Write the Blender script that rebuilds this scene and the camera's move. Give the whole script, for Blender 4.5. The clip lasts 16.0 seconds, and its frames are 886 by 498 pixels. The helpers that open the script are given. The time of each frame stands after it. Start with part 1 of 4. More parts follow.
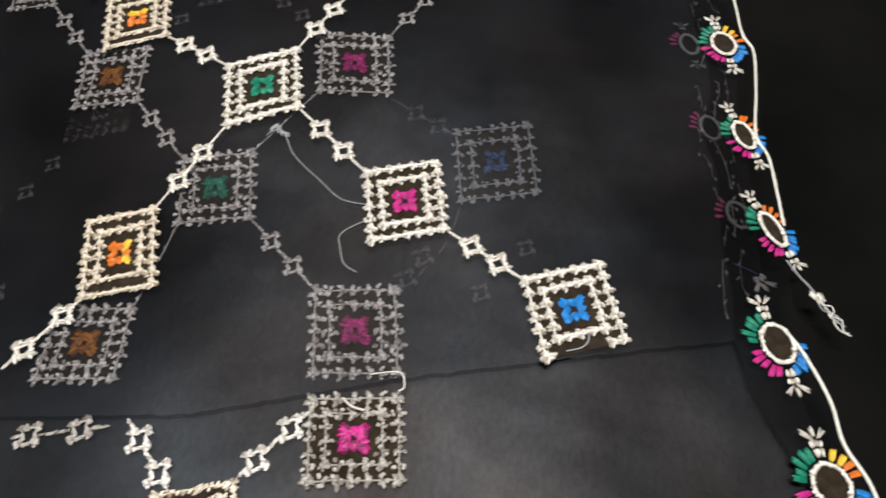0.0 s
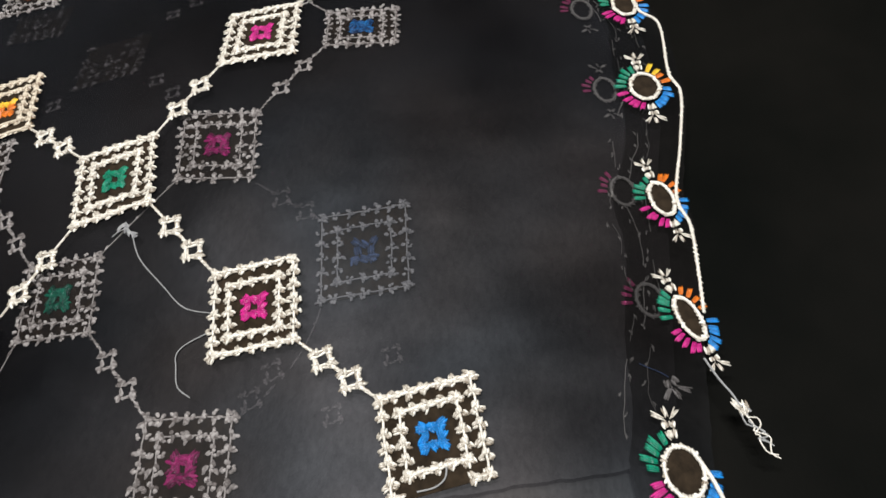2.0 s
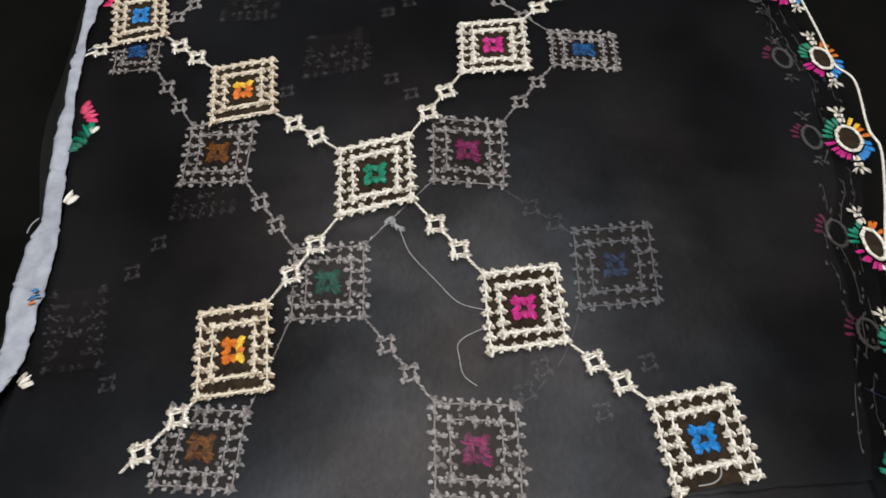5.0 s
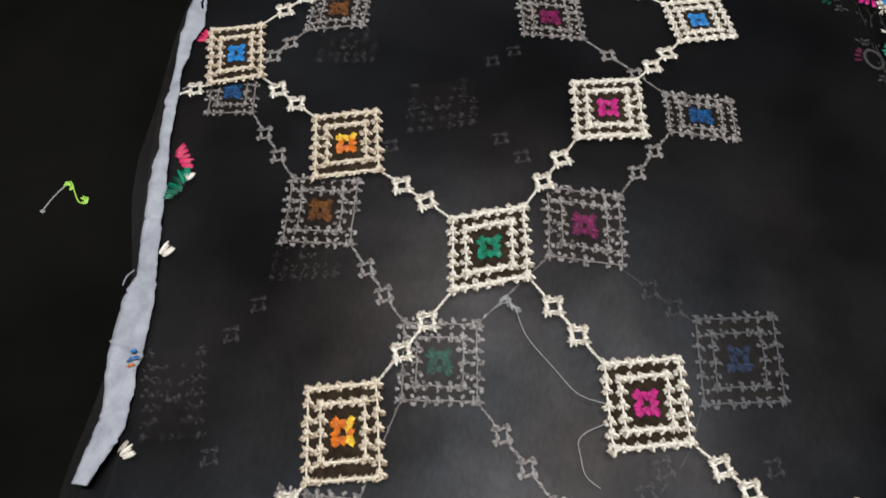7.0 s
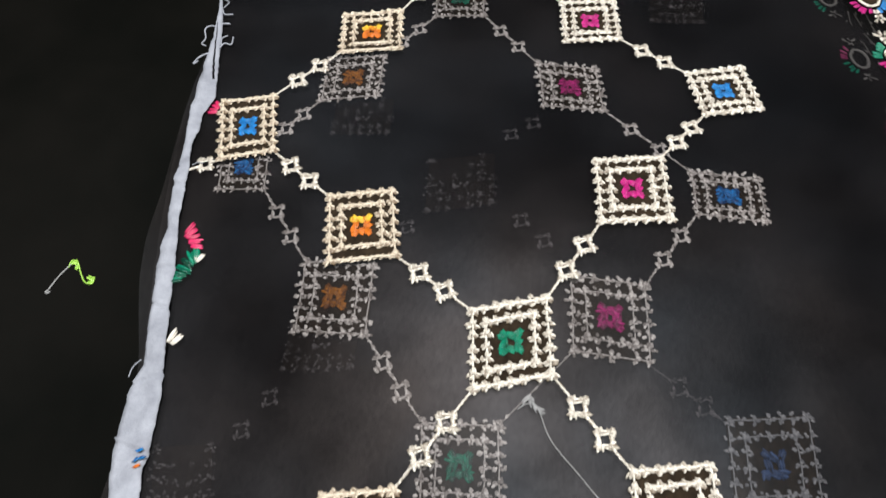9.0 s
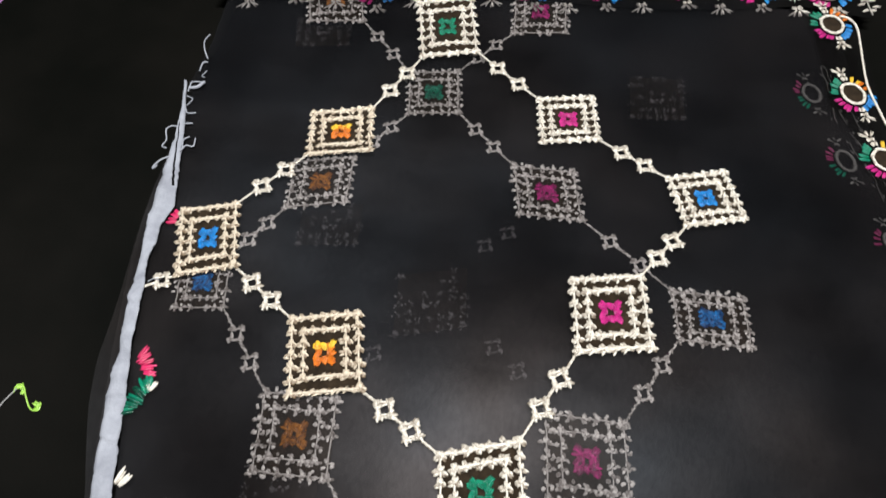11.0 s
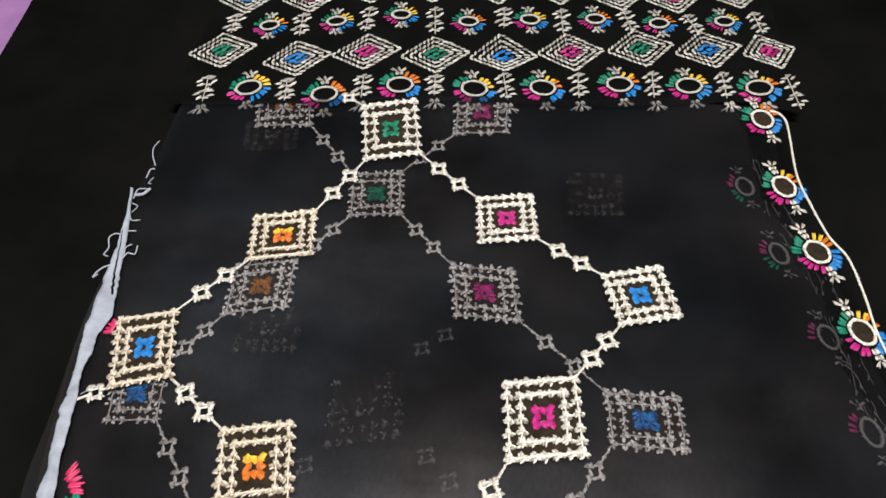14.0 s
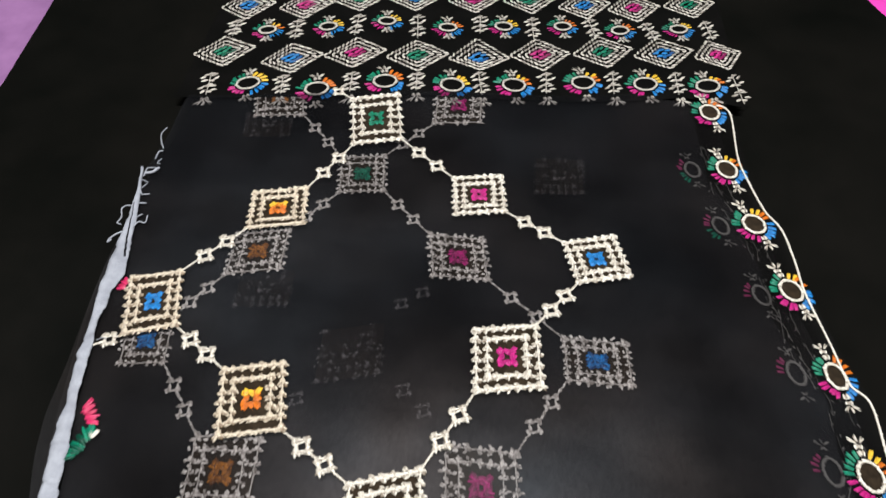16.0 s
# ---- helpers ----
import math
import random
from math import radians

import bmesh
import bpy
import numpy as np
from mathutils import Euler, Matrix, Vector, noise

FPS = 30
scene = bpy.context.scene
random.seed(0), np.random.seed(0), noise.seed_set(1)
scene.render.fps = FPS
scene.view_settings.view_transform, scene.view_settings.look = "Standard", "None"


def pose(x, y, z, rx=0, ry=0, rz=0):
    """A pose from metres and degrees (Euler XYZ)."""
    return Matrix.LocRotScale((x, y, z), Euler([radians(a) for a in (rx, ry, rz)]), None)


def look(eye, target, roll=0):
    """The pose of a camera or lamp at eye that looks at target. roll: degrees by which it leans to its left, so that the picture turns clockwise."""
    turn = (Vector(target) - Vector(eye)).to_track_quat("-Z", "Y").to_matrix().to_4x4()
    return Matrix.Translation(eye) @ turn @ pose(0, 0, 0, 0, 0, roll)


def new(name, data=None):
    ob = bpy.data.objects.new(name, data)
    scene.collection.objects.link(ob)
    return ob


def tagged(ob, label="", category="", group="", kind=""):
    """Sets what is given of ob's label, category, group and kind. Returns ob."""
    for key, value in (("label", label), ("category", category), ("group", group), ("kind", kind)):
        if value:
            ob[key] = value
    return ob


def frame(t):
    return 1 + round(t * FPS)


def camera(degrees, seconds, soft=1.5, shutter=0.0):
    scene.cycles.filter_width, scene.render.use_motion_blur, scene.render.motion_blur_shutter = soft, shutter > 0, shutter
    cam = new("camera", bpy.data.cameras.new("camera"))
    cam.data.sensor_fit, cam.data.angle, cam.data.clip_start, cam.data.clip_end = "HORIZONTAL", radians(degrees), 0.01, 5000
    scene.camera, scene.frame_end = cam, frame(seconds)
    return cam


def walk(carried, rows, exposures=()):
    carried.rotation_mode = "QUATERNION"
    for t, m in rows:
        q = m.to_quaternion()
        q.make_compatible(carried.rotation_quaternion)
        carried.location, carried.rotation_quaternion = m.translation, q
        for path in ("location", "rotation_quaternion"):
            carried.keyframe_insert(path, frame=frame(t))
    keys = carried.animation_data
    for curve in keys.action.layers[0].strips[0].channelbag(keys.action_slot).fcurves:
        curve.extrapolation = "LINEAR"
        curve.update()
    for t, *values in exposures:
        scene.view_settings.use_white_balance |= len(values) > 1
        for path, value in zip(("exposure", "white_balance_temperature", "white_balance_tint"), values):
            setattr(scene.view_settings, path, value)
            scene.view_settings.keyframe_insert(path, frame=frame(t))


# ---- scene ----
cam = camera(66.0, 16.0, soft=1.5, shutter=0.5)
PATH = [
    (0, (0.0111, 0.0080, 0.2960), (0.0058, 0.1584, 0.0366), -0.53),
    (0.5, (0.0414, 0.0142, 0.2962), (0.0381, 0.1686, 0.0390), -0.65),
    (1, (0.0635, 0.0355, 0.2958), (0.0482, 0.1935, 0.0413), -5.65),
    (1.5, (0.0871, 0.0591, 0.2786), (0.0599, 0.2133, 0.0228), -10.31),
    (2, (0.1069, 0.0726, 0.2691), (0.0718, 0.2263, 0.0139), -13.15),
    (2.5, (0.1050, 0.0771, 0.2668), (0.0715, 0.2250, 0.0080), -13.60),
    (3, (0.0660, 0.0748, 0.2854), (0.0319, 0.2240, 0.0274), -12.12),
    (3.5, (0.0220, 0.0664, 0.2938), (0.0023, 0.2128, 0.0327), -4.64),
    (4, (-0.0053, 0.0575, 0.2996), (-0.0183, 0.2048, 0.0386), -1.09),
    (4.2, (-0.0148, 0.0562, 0.3043), (-0.0272, 0.2052, 0.0442), -0.75),
    (6.3, (-0.0790, 0.0893, 0.3214), (-0.0974, 0.2271, 0.0555), -1.37),
    (6.5, (-0.0870, 0.0942, 0.3204), (-0.1030, 0.2334, 0.0551), 0.23),
    (7, (-0.1032, 0.1081, 0.3281), (-0.1198, 0.2460, 0.0622), 0.50),
    (7.5, (-0.1118, 0.1187, 0.3308), (-0.1289, 0.2581, 0.0657), 0.39),
    (8, (-0.1133, 0.1238, 0.3244), (-0.1297, 0.2636, 0.0595), 0.69),
    (8.5, (-0.1147, 0.1354, 0.3353), (-0.1301, 0.2751, 0.0703), 0.87),
    (9, (-0.1165, 0.1503, 0.3349), (-0.1356, 0.2925, 0.0715), -0.03),
    (9.5, (-0.1176, 0.1689, 0.3324), (-0.1368, 0.3121, 0.0695), 0.14),
    (10, (-0.1134, 0.1856, 0.3282), (-0.1295, 0.3289, 0.0652), 1.23),
    (10.2, (-0.1126, 0.1959, 0.3321), (-0.1282, 0.3372, 0.0679), 1.00),
    (12.3, (-0.1125, 0.2189, 0.3502), (-0.1280, 0.3869, 0.1022), 2.38),
    (12.5, (-0.1108, 0.2196, 0.3493), (-0.1244, 0.3881, 0.1015), 2.91),
    (13, (-0.1053, 0.2238, 0.3537), (-0.1185, 0.3920, 0.1056), 2.80),
    (13.5, (-0.0914, 0.2307, 0.3590), (-0.1063, 0.3995, 0.1115), 1.54),
    (14, (-0.0803, 0.2336, 0.3618), (-0.0966, 0.4072, 0.1177), 0.68),
    (14.5, (-0.0755, 0.2310, 0.3630), (-0.0878, 0.4101, 0.1226), 1.65),
    (15, (-0.0694, 0.2201, 0.3673), (-0.0830, 0.4013, 0.1286), 0.81),
    (15.5, (-0.0661, 0.2002, 0.3740), (-0.0788, 0.3827, 0.1363), 0.98),
    (16, (-0.0646, 0.1700, 0.3794), (-0.0781, 0.3543, 0.1431), 1.75),
]
walk(cam, [(t, look(eye, target, roll)) for t, eye, target, roll in PATH], exposures=[(0.0, 0.05), (2.2, 0.0), (3.4, -0.30), (7.2, -0.33), (8.6, 0.06), (10.2, 0.06), (16.0, 0.06)])

# ---------------------------------------------------------------- light
world = bpy.data.worlds.new("world")
scene.world = world
world.use_nodes = True
world.node_tree.nodes["Background"].inputs[0].default_value = (0.75, 0.82, 1.0, 1)
world.node_tree.nodes["Background"].inputs[1].default_value = 0.05

# unseen overhead tube, added; its length spreads the sheen across the cloth
lamp_data = bpy.data.lights.new("added_tube_light", "AREA")
lamp_data.shape, lamp_data.size, lamp_data.size_y, lamp_data.energy = "RECTANGLE", 1.15, 0.10, 88.0
lamp_data.color = (0.985, 0.985, 0.965)
lamp_light = new("added_tube_light", lamp_data)
lamp_light.location = (-0.05, 0.34, 1.99)


# ---------------------------------------------------------------- materials
def material(name):
    m = bpy.data.materials.new(name)
    m.use_nodes = True
    nt = m.node_tree
    return m, nt, nt.nodes["Principled BSDF"], nt.nodes["Material Output"]


def texture(nt, scale, detail=3.0, rough=0.6, stretch=None):
    co = nt.nodes.new("ShaderNodeTexCoord")
    tex = nt.nodes.new("ShaderNodeTexNoise")
    tex.inputs["Scale"].default_value, tex.inputs["Detail"].default_value = scale, detail
    tex.inputs["Roughness"].default_value = rough
    if stretch:
        mp = nt.nodes.new("ShaderNodeMapping")
        mp.inputs["Scale"].default_value = stretch
        nt.links.new(co.outputs["Object"], mp.inputs[0])
        nt.links.new(mp.outputs[0], tex.inputs["Vector"])
    else:
        nt.links.new(co.outputs["Object"], tex.inputs["Vector"])
    return tex


def ramp(nt, source, low, high, a=0.3, b=0.7):
    node = nt.nodes.new("ShaderNodeValToRGB")
    node.color_ramp.elements[0].position, node.color_ramp.elements[1].position = a, b
    node.color_ramp.elements[0].color, node.color_ramp.elements[1].color = (*low, 1), (*high, 1)
    nt.links.new(source, node.inputs[0])
    return node.outputs[0]


def bump(nt, height, bsdf, strength, distance):
    node = nt.nodes.new("ShaderNodeBump")
    node.inputs["Strength"].default_value, node.inputs["Distance"].default_value = strength, distance
    nt.links.new(height, node.inputs["Height"])
    nt.links.new(node.outputs[0], bsdf.inputs["Normal"])


def thread_material(name, low, high, rough=0.36, spec=0.42):
    """Satin rayon thread: every stitch a little different, the dark tones imitating shaded gaps, fine ridges along it.
    """
    m, nt, bsdf, _ = material(name)
    geo = nt.nodes.new("ShaderNodeNewGeometry")
    fine = texture(nt, 900.0, 2.0)
    mix = nt.nodes.new("ShaderNodeMath")
    mix.operation = "MULTIPLY_ADD"
    mix.inputs[1].default_value = 0.55
    nt.links.new(fine.outputs[0], mix.inputs[0])
    half = nt.nodes.new("ShaderNodeMath")
    half.operation = "MULTIPLY"
    half.inputs[1].default_value = 0.5
    nt.links.new(geo.outputs["Random Per Island"], half.inputs[0])
    nt.links.new(half.outputs[0], mix.inputs[2])
    nt.links.new(ramp(nt, mix.outputs[0], low, high, 0.24, 0.76), bsdf.inputs["Base Color"])
    bsdf.inputs["Roughness"].default_value = rough
    bsdf.inputs["Specular IOR Level"].default_value = spec
    ridge = texture(nt, 1600.0, 1.0)
    bump(nt, ridge.outputs[0], bsdf, 0.8, 0.0004)
    return m


def sheer_material(name, clear, tint, gloss):
    """Black organza: part of the light goes straight through, part is caught by a faintly shiny weave."""
    m, nt, bsdf, out = material(name)
    haze_cloud = texture(nt, 8.0, 4.0, 0.5)
    weave = texture(nt, 900.0, 2.0, 0.5)
    # cloudy tone and shine imitate patches of reflected haze on the cloth
    nt.links.new(ramp(nt, haze_cloud.outputs[0], [c * 0.65 for c in tint], [c * 1.4 for c in tint], 0.36, 0.66), bsdf.inputs["Base Color"])
    bsdf.inputs["Roughness"].default_value = 0.46
    shine = nt.nodes.new("ShaderNodeMapRange")
    shine.inputs["From Min"].default_value, shine.inputs["From Max"].default_value = 0.36, 0.68
    shine.inputs["To Min"].default_value, shine.inputs["To Max"].default_value = gloss * 0.30, gloss
    nt.links.new(haze_cloud.outputs[0], shine.inputs[0])
    slub = texture(nt, 420.0, 3.0, 0.7, (1.0, 0.55, 1.0))
    grain = nt.nodes.new("ShaderNodeMapRange")
    grain.inputs["From Min"].default_value, grain.inputs["From Max"].default_value = 0.3, 0.7
    grain.inputs["To Min"].default_value, grain.inputs["To Max"].default_value = 0.80, 1.20
    nt.links.new(slub.outputs[0], grain.inputs[0])
    woven = nt.nodes.new("ShaderNodeMath")
    woven.operation = "MULTIPLY"
    nt.links.new(shine.outputs[0], woven.inputs[0])
    nt.links.new(grain.outputs[0], woven.inputs[1])
    nt.links.new(woven.outputs[0], bsdf.inputs["Specular IOR Level"])
    # brownish to bluish specular tint, painted in for the haze's colour
    haze_tint = texture(nt, 6.0, 2.0)
    nt.links.new(ramp(nt, haze_tint.outputs[0], (1.0, 0.88, 0.84), (0.84, 0.91, 1.0), 0.38, 0.6), bsdf.inputs["Specular Tint"])
    crumple = texture(nt, 13.0, 2.0, 0.45, (0.8, 1.3, 1.0))
    fold = nt.nodes.new("ShaderNodeBump")
    fold.inputs["Strength"].default_value, fold.inputs["Distance"].default_value = 0.40, 0.006
    nt.links.new(crumple.outputs[0], fold.inputs["Height"])
    fine = nt.nodes.new("ShaderNodeBump")
    fine.inputs["Strength"].default_value, fine.inputs["Distance"].default_value = 0.12, 0.0002
    nt.links.new(weave.outputs[0], fine.inputs["Height"])
    nt.links.new(fold.outputs[0], fine.inputs["Normal"])
    nt.links.new(fine.outputs[0], bsdf.inputs["Normal"])
    through_node = nt.nodes.new("ShaderNodeBsdfTransparent")
    through_node.inputs[0].default_value = (0.98, 0.97, 1.0, 1)
    mix = nt.nodes.new("ShaderNodeMixShader")
    fac = nt.nodes.new("ShaderNodeMapRange")
    fac.inputs["From Min"].default_value, fac.inputs["From Max"].default_value = 0.3, 0.7
    fac.inputs["To Min"].default_value, fac.inputs["To Max"].default_value = clear - 0.04, clear + 0.04
    nt.links.new(haze_cloud.outputs[0], fac.inputs[0])
    nt.links.new(fac.outputs[0], mix.inputs[0])
    nt.links.new(bsdf.outputs[0], mix.inputs[1])
    nt.links.new(through_node.outputs[0], mix.inputs[2])
    nt.links.new(mix.outputs[0], out.inputs[0])
    return m


def cloth_material(name, low, high, scale, rough=0.85, sheen=0.0, relief=0.3, spec=0.3):
    m, nt, bsdf, _ = material(name)
    big = texture(nt, scale, 4.0)
    nt.links.new(ramp(nt, big.outputs[0], low, high), bsdf.inputs["Base Color"])
    bsdf.inputs["Roughness"].default_value = rough
    bsdf.inputs["Specular IOR Level"].default_value = spec
    bsdf.inputs["Sheen Weight"].default_value = sheen
    weave = texture(nt, 700.0, 2.0)
    bump(nt, weave.outputs[0], bsdf, relief, 0.0004)
    return m


CREAM = thread_material("cream_thread", (0.16, 0.12, 0.08), (0.80, 0.765, 0.69), 0.40, 1.0)
PALE = thread_material("pale_thread", (0.18, 0.155, 0.135), (0.82, 0.77, 0.71), 0.5, 0.3)
GOLD = thread_material("gold_cream_thread", (0.11, 0.062, 0.024), (0.78, 0.69, 0.555), 0.40, 1.0)
BAND_THREAD = thread_material("band_thread", (0.12, 0.10, 0.085), (0.60, 0.565, 0.51), 0.45, 0.5)
# darker copy of the pale thread: dimming under the veil put into its colour
DIM = thread_material("dimmed_pale_thread", (0.10, 0.09, 0.08), (0.56, 0.53, 0.50), 0.5, 0.4)
THREADS = {"upper": CREAM, "lower": PALE, "deep": DIM, "band": BAND_THREAD}
# more dimmed copies, darkened in colour for hem, ghost rings and veiled hearts
HEM_THREAD = thread_material("dimmed_cream_thread", (0.12, 0.10, 0.085), (0.42, 0.385, 0.345), 0.5, 0.3)
GHOST_THREAD = thread_material("dimmed_ghost_thread", (0.04, 0.037, 0.034), (0.20, 0.19, 0.175), 0.55, 0.3)
# real grey loose threads, and the dimmed stitches of deep_azure
GREY_DIM_THREAD = thread_material("grey_and_dimmed_thread", (0.13, 0.13, 0.135), (0.30, 0.30, 0.30), 0.6, 0.3)
DULL_ORANGE = thread_material("dimmed_orange_thread", (0.05, 0.012, 0.001), (0.42, 0.15, 0.012), 0.4, 0.3)
GREY_BLUE = thread_material("dimmed_blue_thread", (0.01, 0.02, 0.05), (0.05, 0.09, 0.20), 0.5, 0.3)
HUES = {
    "green": thread_material("green_thread", (0.0, 0.010, 0.006), (0.0, 0.22, 0.125), 0.30, 0.34),
    "pink": thread_material("pink_thread", (0.06, 0.001, 0.022), (0.56, 0.018, 0.22), 0.30, 0.34),
    "blue": thread_material("blue_thread", (0.0, 0.008, 0.06), (0.010, 0.225, 0.62), 0.30, 0.34),
    "amber": thread_material("orange_thread", (0.13, 0.018, 0.001), (0.72, 0.18, 0.009), 0.30, 0.45),
    "yellow": thread_material("yellow_thread", (0.22, 0.11, 0.003), (0.86, 0.56, 0.045), 0.30, 0.45),
    # pink again, darkened to stand in for the veil over it
    "wine": thread_material("dimmed_pink_thread", (0.03, 0.002, 0.012), (0.30, 0.020, 0.11), 0.4, 0.3),
    "lime": thread_material("lime_thread", (0.12, 0.28, 0.02), (0.36, 0.62, 0.10), 0.30, 0.5),
    "red": thread_material("crimson_thread", (0.30, 0.008, 0.05), (0.62, 0.03, 0.13), 0.30, 0.5),
}
SHEER_TOP = sheer_material("black_organza", 0.58, (0.0028, 0.0030, 0.0038), 0.43)
SHEER_LOW = sheer_material("black_organza_lower", 0.50, (0.0038, 0.0038, 0.0044), 0.48)
# duller copy of the organza, standing in for haze that fades at the border
SHEER_EDGE = sheer_material("dulled_border_organza", 0.50, (0.0026, 0.0026, 0.0026), 0.15)
BACKING = cloth_material("brown_black_backing", (0.008, 0.0055, 0.0033), (0.028, 0.019, 0.0115), 160.0, 0.9, 0.0, 0.3, 0.1)
# broad tone noise stands in for the shading of folds
BLACK = cloth_material("black_cotton", (0.0012, 0.0015, 0.0012), (0.0046, 0.0042, 0.0036), 6.0, 0.6, 0.0, 0.2, 0.024)
BAND_BLACK = cloth_material("black_border_cloth", (0.0013, 0.0014, 0.0013), (0.0032, 0.0030, 0.0029), 30.0, 0.8, 0.0, 0.3, 0.03)
STRIP = cloth_material("grey_interfacing", (0.20, 0.21, 0.245), (0.31, 0.325, 0.37), 90.0, 0.9, 0.0, 1.0, 0.2)
PALE_GLASS = cloth_material("white_glass", (0.70, 0.70, 0.68), (0.78, 0.78, 0.76), 4.0, 0.3)
PURPLE = cloth_material("mauve_sheet", (0.17, 0.075, 0.19), (0.25, 0.12, 0.27), 18.0, 0.85)
MAGENTA = cloth_material("magenta_cloth", (0.50, 0.03, 0.30), (0.62, 0.05, 0.38), 25.0, 0.8)
# paint of the unseen room, kept dark to weaken reflections in the organza
PLASTER = cloth_material("unseen_wall_paint", (0.20, 0.20, 0.19), (0.26, 0.255, 0.24), 3.0, 0.9)
WOOD = cloth_material("floor_tile", (0.28, 0.26, 0.23), (0.36, 0.34, 0.30), 2.0, 0.5)


# ---------------------------------------------------------------- the lie of the cloth
STEPS_Y = (0.08, 0.20, 0.32, 0.44, 0.56, 0.68)
STEPS_X = (-0.34, -0.22, -0.10, 0.02, 0.14, 0.26)
SWELL = (
    (-0.0010, -0.0002, 0.0017, 0.0051, -0.0009, -0.0047),
    (-0.0130, -0.0057, -0.0034, -0.0032, -0.0019, -0.0070),
    (-0.0109, 0.0013, 0.0157, 0.0046, 0.0012, -0.0046),
    (0.0093, -0.0047, -0.0051, 0.0028, -0.0017, -0.0044),
    (-0.0020, 0.0021, 0.0016, -0.0051, -0.0004, -0.0002),
    (-0.0084, 0.0027, 0.0023, -0.0066, 0.0030, 0.0008),
)


def surface(x, y):
    """Height of the top cloth: low swells and fine creases."""
    z = 0.0
    for row, cy in zip(SWELL, STEPS_Y):
        gy = math.exp(-((y - cy) ** 2) / 0.01445)
        if gy > 1e-4:
            for a, cx in zip(row, STEPS_X):
                z += a * gy * math.exp(-((x - cx) ** 2) / 0.01445)
    z += 0.0009 * noise.noise((x * 14.0, y * 9.0, 1.7)) + 0.0004 * noise.noise((x * 34.0, y * 21.0, 5.1))
    return z


LEVEL = {"upper": 0.0, "lower": -0.0042, "deep": -0.0078, "band": -0.0018}


# ---------------------------------------------------------------- mesh helpers
class Stitches:
    """Gathers small leaf-shaped stitches and thread tubes into one mesh."""

    def __init__(self, level, ragged=None):
        self.v, self.f, self.level, self.rng = [], [], level, random.Random(7)
        self.ragged = level < -0.003 if ragged is None else ragged

    def leaf(self, x, y, turn, length, width, rise=0.0, tall=0.30, base=None, strands=3):
        """A satin stitch: a few plump strands side by side, pointed at both ends."""
        z0 = (surface(x, y) if base is None else base) + self.level + rise
        if self.ragged:
            small = 0.58 if self.level < -0.006 else 1.0
            for i in range(4):
                ox, oy = self.rng.uniform(-0.30, 0.30) * length, self.rng.uniform(-0.35, 0.35) * width
                self.strand(x + math.cos(turn) * ox - math.sin(turn) * oy, y + math.sin(turn) * ox + math.cos(turn) * oy, z0 + self.rng.uniform(0, 0.0003), turn + self.rng.uniform(-0.5, 0.5), small * length * self.rng.uniform(0.40, 0.80), small * width * self.rng.uniform(0.36, 0.58), tall * 1.5)
            return
        for i in range(strands):
            k = i - (strands - 1) / 2
            t = turn + self.rng.uniform(-0.10, 0.10) + k * 0.06
            ln = length * self.rng.uniform(0.80, 1.08)
            shift = self.rng.uniform(-0.10, 0.10) * length
            off = k * width / strands * 0.95
            self.strand(x + math.cos(t) * shift - math.sin(turn) * off, y + math.sin(t) * shift + math.cos(turn) * off, z0 + self.rng.uniform(0, 0.25) * width * tall, t, ln, width / strands * self.rng.uniform(1.15, 1.55), tall * 1.7)

    def lump(self, x, y, turn, length, width, rise=0.0):
        """One plump blunt stitch; on the veiled panels it breaks up into flecks."""
        if self.ragged:
            return self.leaf(x, y, turn, length, width, rise)
        z0, rng = surface(x, y) + self.level + rise, self.rng
        for k in (-1, 0, 1):
            off, slip = k * width * 0.31, rng.uniform(-0.14, 0.14) * length
            self.strand(x + math.cos(turn) * slip - math.sin(turn) * off, y + math.sin(turn) * slip + math.cos(turn) * off, z0 + (0.0 if k else 0.16) * width + rng.uniform(0, 0.1) * width, turn + k * 0.10 + rng.uniform(-0.25, 0.25), length * rng.uniform(0.85, 1.1), width * rng.uniform(0.38, 0.50), 0.8)

    def strand(self, x, y, z, turn, length, width, tall):
        c, s, n = math.cos(turn), math.sin(turn), len(self.v)
        self.v.append((x - c * length / 2, y - s * length / 2, z + 0.0001))
        for k, r in ((-0.38, 0.66), (-0.13, 1.0), (0.16, 1.0), (0.39, 0.62)):
            for oy, oz in ((0.5, 0.05), (0.27, 0.80), (-0.27, 0.80), (-0.5, 0.05)):
                ox, oy = k * length, oy * width * r
                self.v.append((x + c * ox - s * oy, y + s * ox + c * oy, z + oz * width * tall * r))
        self.v.append((x + c * length / 2, y + s * length / 2, z + 0.0001))
        for q in range(3):
            self.f.append((n, n + 2 + q, n + 1 + q))
            for k in (1, 5, 9):
                self.f.append((n + k + q, n + k + 1 + q, n + k + 5 + q, n + k + 4 + q))
            self.f.append((n + 13 + q, n + 14 + q, n + 17))

    def tube(self, pts, radius, rise=0.0, sides=6, closed=False, lifts=None):
        n, count = len(self.v), len(pts)
        for i, (x, y) in enumerate(pts):
            a, b = pts[(i - 1) % count if closed else max(i - 1, 0)], pts[(i + 1) % count if closed else min(i + 1, count - 1)]
            d = math.atan2(b[1] - a[1], b[0] - a[0])
            z = surface(x, y) + self.level + rise + radius + (lifts[i] if lifts else 0.0)
            for q in range(sides):
                w = q * 2 * math.pi / sides
                self.v.append((x - math.sin(d) * math.cos(w) * radius, y + math.cos(d) * math.cos(w) * radius, z + math.sin(w) * radius))
